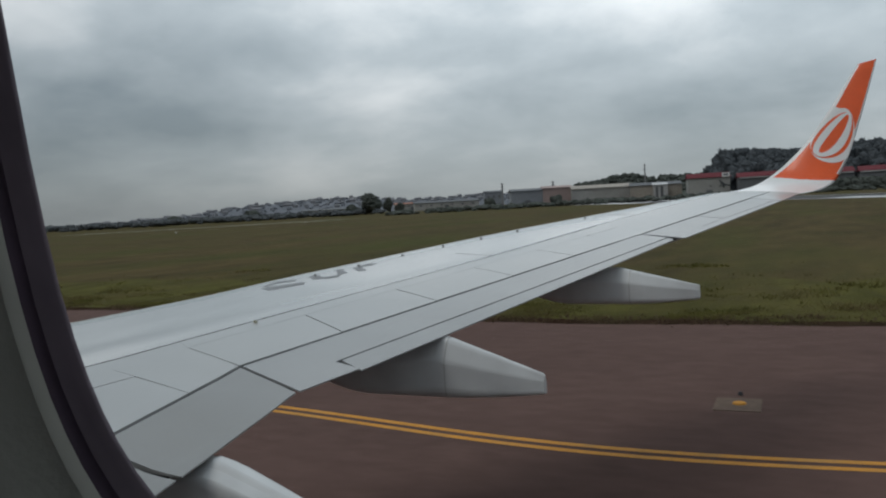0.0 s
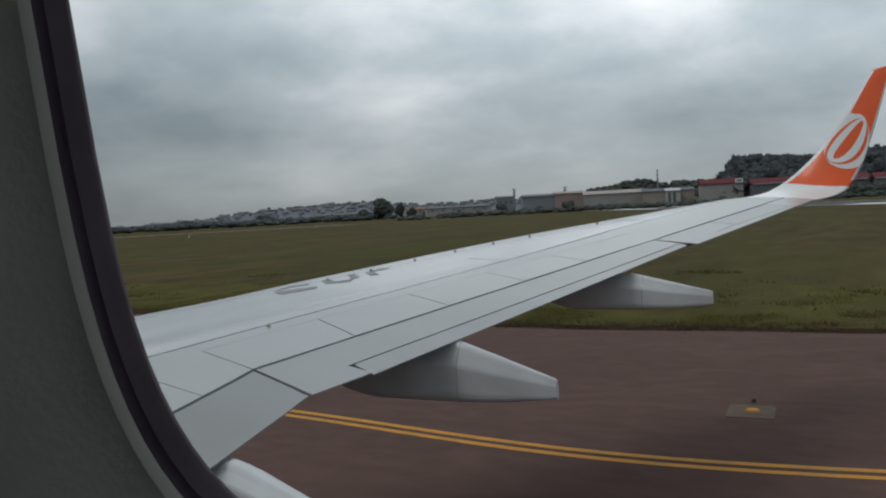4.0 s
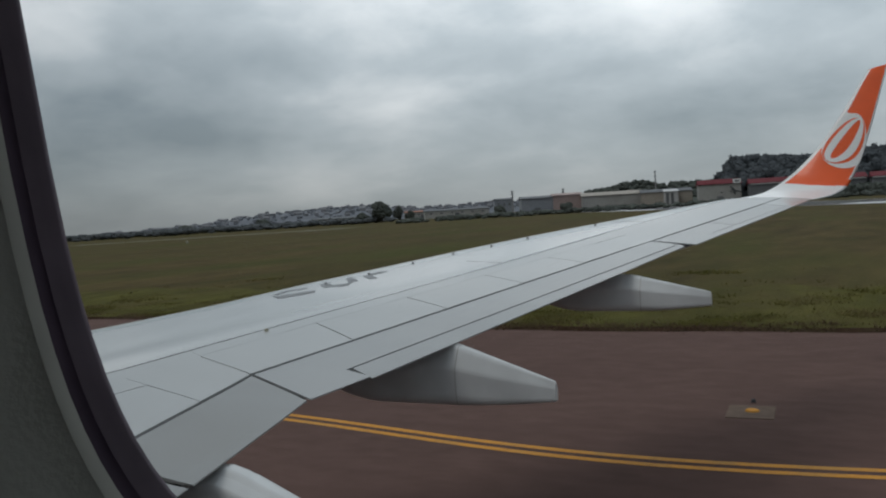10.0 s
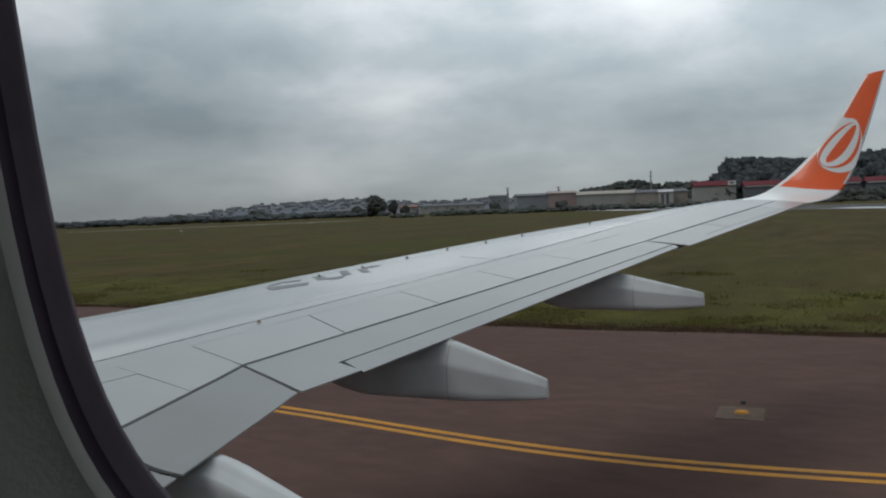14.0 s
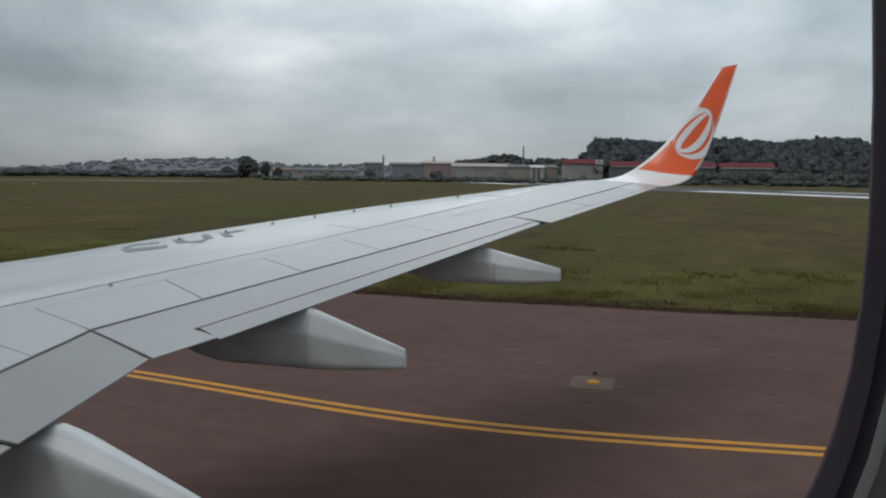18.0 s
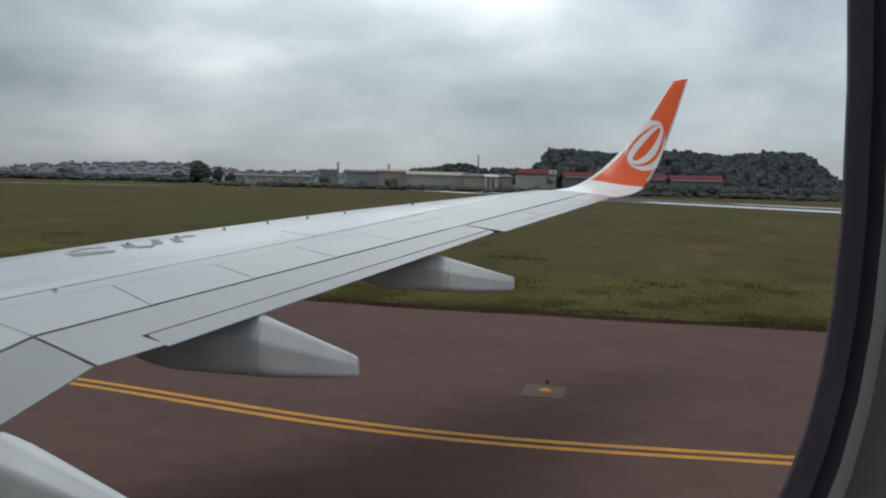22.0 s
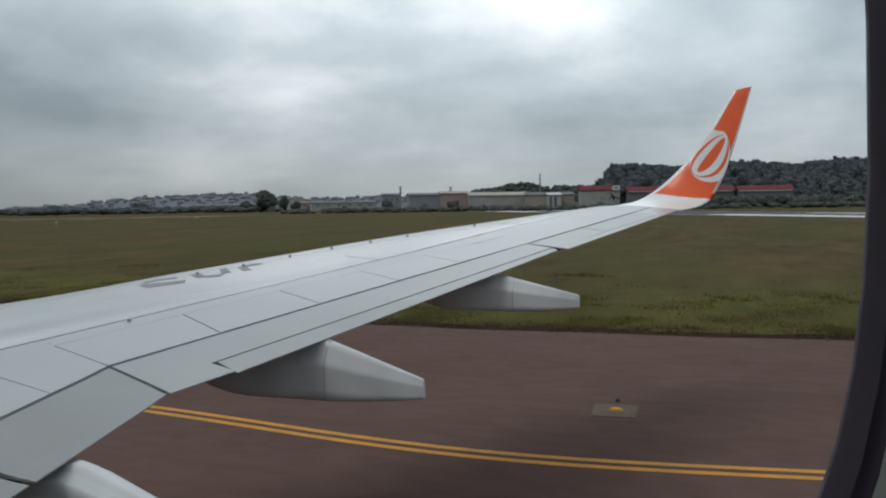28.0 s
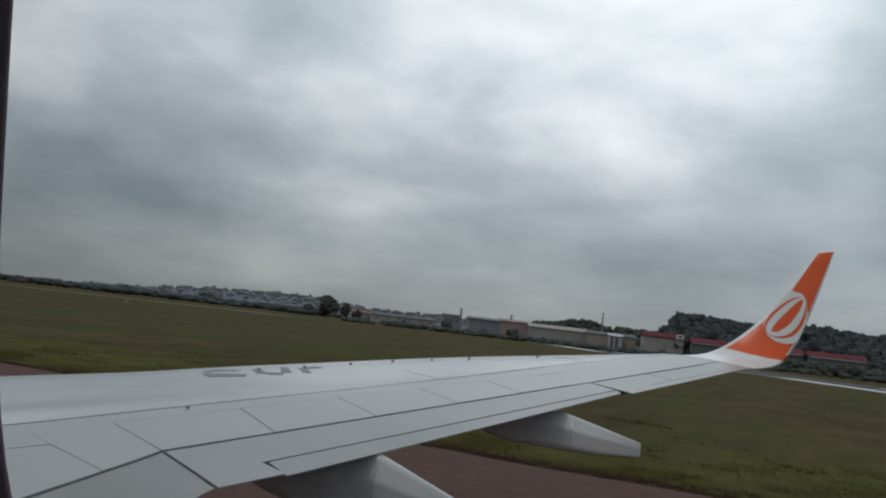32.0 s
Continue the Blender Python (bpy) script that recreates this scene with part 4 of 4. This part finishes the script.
part("window", boxm(1.5, 3.0, -0.08, 0.05, 1.1, 2.1), DARKGLASS, hut)


def board(az, d, cols, rows_, c, label):
    x, y = place(az, d)
    t = thing("marker_board", (x, y, 0), label, "marker board", "chequered boards", rz=-az)
    for i in range(cols):
        for j in range(rows_):
            part("panel", boxm(i * c - cols * c / 2, (i + 1) * c - cols * c / 2, -0.06, 0.06, 0.35 + j * c, 0.35 + (j + 1) * c), RED if (i + j) % 2 else WPAINT, t)
    for i in (-1, 1):
        part("post", boxm(i * cols * c * 0.4 - 0.05, i * cols * c * 0.4 + 0.05, 0.06, 0.16, -0.1, 0.35 + rows_ * c), STEEL, t)


board(6.4, 262, 6, 3, 0.85, "red and white chequered marker board on the grass")
board(8.0, 266, 6, 2, 0.7, "low red and white chequered marker board on the grass")


def mast(az, d, h, label, r=0.35):
    x, y = place(az, d)
    t = thing("mast", (x, y, 0), label, "mast", "masts and chimneys")
    bm = bmesh.new()
    bmesh.ops.create_cone(bm, cap_ends=True, segments=10, radius1=r * 1.5, radius2=r * 0.7, depth=h, matrix=Matrix.Translation((0, 0, h / 2)))
    part("shaft", bm, STEEL, t)
    for k in range(3):
        part("collar", boxm(-r * 1.9, r * 1.9, -r * 1.9, r * 1.9, h * (0.7 + 0.13 * k), h * (0.7 + 0.13 * k) + 0.35), GREYMETAL, t)


mast(-24.2, 700, 19, "tall dark chimney above the warehouses", 0.7)
mast(-27.7, 880, 24, "tall dark chimney above the warehouses", 0.9)
mast(-18.0, 760, 31, "slender steel mast beside the ridge", 0.6)
mast(7.0, 560, 15, "square-topped concrete water tower shaft by the hill", 1.2)

# small lights along the runway and out on the grass
lamp = thing("runway_light", tuple(RW @ Vector((-60, -2.2, 0))), "small white runway edge light on a short stem", "runway light", "runway edge lights")
bm = bmesh.new()
bmesh.ops.create_cone(bm, cap_ends=True, segments=10, radius1=0.05, radius2=0.05, depth=0.4, matrix=Matrix.Translation((0, 0, 0.2)))
part("stem", bm, STEEL, lamp)
bm = bmesh.new()
bmesh.ops.create_uvsphere(bm, u_segments=10, v_segments=6, radius=0.16, matrix=Matrix.Translation((0, 0, 0.45)))
part("lens", bm, WPAINT, lamp)
for xx in (-180, -120, 0, 60, 120, 180):
    copy_thing(lamp, Matrix.Translation(RW @ Vector((xx, -2.2, 0))))
for az, d in ((-50.0, 240), (-41.5, 300), (-12.0, 230)):
    copy_thing(lamp, Matrix.Translation((*place(az, d), 0)))

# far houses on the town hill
# wall and roof tones drawn together to blue-grey, painting haze onto the houses
HOUSEWALL = material("haze_tinted_house_wall", (0.285, 0.293, 0.315), 0.9, vary=0.1, object_random=0.2)
HOUSEROOF = material("haze_tinted_house_roof", (0.205, 0.207, 0.222), 0.9, vary=0.1, object_random=0.15)
hs = thing("far_house", (0, 0, -50), "far small house with a pitched tile roof", "house", "houses of the far town")
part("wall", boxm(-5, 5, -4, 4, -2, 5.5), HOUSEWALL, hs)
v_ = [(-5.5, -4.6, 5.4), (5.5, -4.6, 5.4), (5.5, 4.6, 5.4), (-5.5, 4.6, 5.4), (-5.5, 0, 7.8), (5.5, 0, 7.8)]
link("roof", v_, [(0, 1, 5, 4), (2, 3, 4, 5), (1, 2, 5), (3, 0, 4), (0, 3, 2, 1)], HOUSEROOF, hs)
for c in (-2.5, 2.2):
    part("window", boxm(c - 0.8, c + 0.8, -4.1, -3.9, 1.6, 3.2), HOUSEROOF, hs)
rng = random.Random(77)
first = True
for i in range(190):
    az, v = rng.uniform(-55, -18), rng.uniform(0.15, 0.98)
    x, y = place(az, 1250 + 550 * v)
    m = pose(x, y, town_h(az, v), 0, 0, -az + rng.uniform(-25, 25)) @ Matrix.Diagonal((rng.uniform(0.5, 1.2), 0.8, rng.uniform(0.45, 0.9), 1))
    if first:
        hs.matrix_basis, first = m, False
    else:
        c = copy_thing(hs, pose(0, 0, 0))
        c.matrix_basis = m

# hillside houses beyond the end of the wooded hill, with a lattice mast
def slope_h(az, v):
    return 34 * step(9, 15, az) * (1 - 0.3 * step(24, 32, az)) * math.sin(math.pi * 0.5 * v) if v > 0 else 0


mound("house_hill", 8, 34, 620, 900, slope_h, LEAF_MID, "green hillside dotted with houses", "hill", 4)
for i in range(34):
    az, v = rng.uniform(11, 30), rng.uniform(0.15, 0.95)
    x, y = place(az, 620 + 280 * v)
    c = copy_thing(hs, pose(0, 0, 0))
    c.matrix_basis = pose(x, y, slope_h(az, v), 0, 0, -az + rng.uniform(-30, 30)) @ Matrix.Diagonal((rng.uniform(0.8, 1.5), 1, rng.uniform(0.8, 1.2), 1))
    tagged(c, "small hillside house with a pitched roof among trees", "house", "houses on the hillside")
mx, my = place(18, 760)
lm = thing("lattice_mast", (mx, my, slope_h(18, 0.5)), "tall thin lattice radio mast on the hillside", "mast")
for i in range(3):
    a = 2.1 * i
    part("leg", boxm(math.cos(a) * 0.7 - 0.12, math.cos(a) * 0.7 + 0.12, math.sin(a) * 0.7 - 0.12, math.sin(a) * 0.7 + 0.12, -1, 30), STEEL, lm)
for k in range(10):
    part("brace", boxm(-0.8, 0.8, -0.8, 0.8, 3 * k + 1.0, 3 * k + 1.15), STEEL, lm)

# ---- the cabin side with its window ----
WCX, WCZ, WA, WB, WY = 11.1244, 3.9137, 0.1471, 0.1600, 1.745


LEAN, TURN = -0.0615, 0.0720      # the pane leans with the fuselage side and sits a little turned in its bay


def loop(a, b, y, m=72, e=4.127):
    out = []
    for k in range(m):
        t = 2 * math.pi * k / m
        c, s = math.cos(t), math.sin(t)
        u, v = a * math.copysign(abs(c) ** (2 / e), c), b * math.copysign(abs(s) ** (2 / e), s)
        z = u * math.sin(TURN) + v * math.cos(TURN)
        out.append((WCX + u * math.cos(TURN) - v * math.sin(TURN), y + LEAN * z, WCZ + z))
    return out


def rings(name, loops, mat, parent, label=""):
    m = len(loops[0])
    vs = [p for l_ in loops for p in l_]
    fs = [(i * m + k, i * m + (k + 1) % m, (i + 1) * m + (k + 1) % m, (i + 1) * m + k) for i in range(len(loops) - 1) for k in range(m)]
    return link(name, vs, fs, mat, parent, label, smooth=True)


win = tagged(new("window_1"), "round-cornered airliner cabin window with a dark rubber seal", "window", kind="structure")


def ring(*steps):
    return [loop(WA + out, WB + out, WY + back) for out, back in steps]


rings("outer_seal", ring((0.052, 0.012), (0.04, 0.003), (0, 0), (0.0003, -0.0012), (0.0013, -0.0032), (0.0025, -0.006)), SEAL, win, "rubber seal round the pane, lifted to grey-violet for lens flare")
rings("inner_seal", ring((0.0025, -0.006), (0.0034, -0.0068), (0.0038, -0.0078), (0.0042, -0.0085)), SEAL_DARK, win, "black inner seal")
rings("reveal_lip", ring((0.0042, -0.0085), (0.0045, -0.0102), (0.0052, -0.0118)), LIP, win, "pale plastic lip of the reveal")
rings("reveal", ring((0.0052, -0.0118), (0.0066, -0.0132), (0.011, -0.020), (0.030, -0.052), (0.055, -0.10), (0.10, -0.125)), REVEAL, win, "moulded greenish grey plastic reveal")
v_ = loop(WA + 0.045, WB + 0.045, WY + 0.006) + loop(WA + 0.045, WB + 0.045, WY + 0.009)
m = 72
pane = link("pane", v_, [tuple(range(m)), tuple(range(2 * m - 1, m - 1, -1))] + [(k, m + k, m + (k + 1) % m, (k + 1) % m) for k in range(m)], glass_material("acrylic_pane"), win, "clear acrylic pane")
pane.visible_shadow = False

# side wall: lining inside, skin outside, opening through both
PITCH = 0.508
CX0, CX1, CY0, CZ0, CZ1 = WCX - 5.5 * PITCH, WCX + 5.5 * PITCH, -1.75, 2.7, 4.95


def wall_with_windows(name, y_in, a_in, b_in, y_out, a_out, b_out, mat, label):
    """The side wall: one bay after another, each with a rounded opening through it."""
    m = 72
    vs, fs = [], []
    for bay in range(-5, 6):
        dx = bay * PITCH

        def rim(y):
            out = []
            for k in range(m):
                t = 2 * math.pi * k / m
                c, s = math.cos(t), math.sin(t)
                f = 1 / max(abs(c), abs(s))
                out.append((WCX + dx + PITCH / 2 * c * f, y, WCZ + (CZ1 - WCZ if s > 0 else WCZ - CZ0) * s * f))
            return out
        loops = [[(x + dx, y, z) for x, y, z in loop(a_in, b_in, y_in)], rim(y_in), rim(y_out), [(x + dx, y, z) for x, y, z in loop(a_out, b_out, y_out)]]
        o = len(vs)
        vs += [p for l_ in loops for p in l_]
        for i in range(4):
            if i == 1:
                continue
            if i == 3 and bay == 0:
                continue
            fs += [(o + i * m + k, o + i * m + (k + 1) % m, o + ((i + 1) % 4) * m + (k + 1) % m, o + ((i + 1) % 4) * m + k) for k in range(m)]
    return tagged(link(name, vs, fs, mat), label, "wall", kind="structure")


wall_with_windows("wall_cabin", WY - 0.124, WA + 0.098, WB + 0.108, WY + 0.032, WA + 0.06, WB + 0.06, CABIN, "pale cabin side lining with a row of rounded window openings")
# lower lobe of the fuselage under the cabin, from which the wing grows
vs, fs = [], []
for i in range(25):
    x = -3 + 24 * i / 24
    for k in range(21):
        a = math.pi * k / 20
        for r in (0.0, 0.06):
            vs.append((x, -(1.97 - r) * math.cos(a), 2.66 - (1.62 - r) * math.sin(a)))
for i in range(24):
    for k in range(20):
        for r in (0, 1):
            a = (i * 21 + k) * 2 + r
            fs.append((a, a + 2, a + 44, a + 42) if r == 0 else (a + 42, a + 44, a + 2, a))
tagged(link("fuselage", vs, fs, WHITE, smooth=True), "plain white lower fuselage shell beside the wing root", "fuselage", kind="structure")
for nm, b, mt, lb, ct in (("floor", (CX0, CX1, CY0, WY - 0.13, CZ0 - 0.1, CZ0), CARPET, "dark blue carpeted cabin floor", "floor"),
                          ("ceiling", (CX0, CX1, CY0, WY - 0.13, CZ1, CZ1 + 0.1), CABIN, "pale cabin ceiling lining", "ceiling"),
                          ("wall_front", (CX0 - 0.1, CX0, CY0, WY - 0.13, CZ0, CZ1), CABIN, "plain cabin bulkhead", "wall"),
                          ("wall_rear", (CX1, CX1 + 0.1, CY0, WY - 0.13, CZ0, CZ1), CABIN, "plain cabin bulkhead", "wall")):
    bm = boxm(*b)
    me = bpy.data.meshes.new(nm)
    bm.to_mesh(me)
    bm.free()
    me.materials.append(mt)
    tagged(new(nm, me), lb, ct, kind="structure")

# far side of the cabin with its own row of window openings
bm = bmesh.new()
box(bm, CX0, CX1, CY0 - 0.1, CY0, CZ0, 3.62)
box(bm, CX0, CX1, CY0 - 0.1, CY0, 4.16, CZ1)
for i in range(13):
    c = CX0 + 0.5 * i
    box(bm, max(CX0, c - 0.08), min(CX1, c + 0.08), CY0 - 0.1, CY0, 3.62, 4.16)
me = bpy.data.meshes.new("wall_far_side")
bm.to_mesh(me)
bm.free()
me.materials.append(CABIN)
tagged(new("wall_far_side", me), "pale cabin lining with a row of window openings", "wall", kind="structure")

# plain fuselage sides ahead of and behind the cabin, and the crown above it
def plain(name, verts, faces, label):
    return tagged(link(name, verts, faces, WHITE, smooth=True), label, "fuselage", kind="structure")


for nm, x0, x1 in (("fuselage_front", -3.0, CX0 - 0.11), ("fuselage_rear", CX1 + 0.11, 21.0)):
    for sgn in (-1, 1):
        bm = boxm(x0, x1, min(sgn * 1.72, sgn * 1.78), max(sgn * 1.72, sgn * 1.78), 2.60, 5.05)
        me = bpy.data.meshes.new(nm)
        bm.to_mesh(me)
        bm.free()
        me.materials.append(WHITE)
        tagged(new(nm, me), "plain white fuselage side", "fuselage", kind="structure")
vs, fs = [], []
for i in range(25):
    x = -3 + 24 * i / 24
    for k in range(21):
        a = math.pi * k / 20
        for r in (0.0, 0.05):
            vs.append((x, (1.79 - r) * math.cos(a), 5.06 + (0.62 - r) * math.sin(a)))
for i in range(24):
    for k in range(20):
        for r in (0, 1):
            a = (i * 21 + k) * 2 + r
            fs.append((a, a + 2, a + 44, a + 42) if r == 0 else (a + 42, a + 44, a + 2, a))
plain("fuselage_crown", vs, fs, "plain white rounded fuselage crown over the cabin")
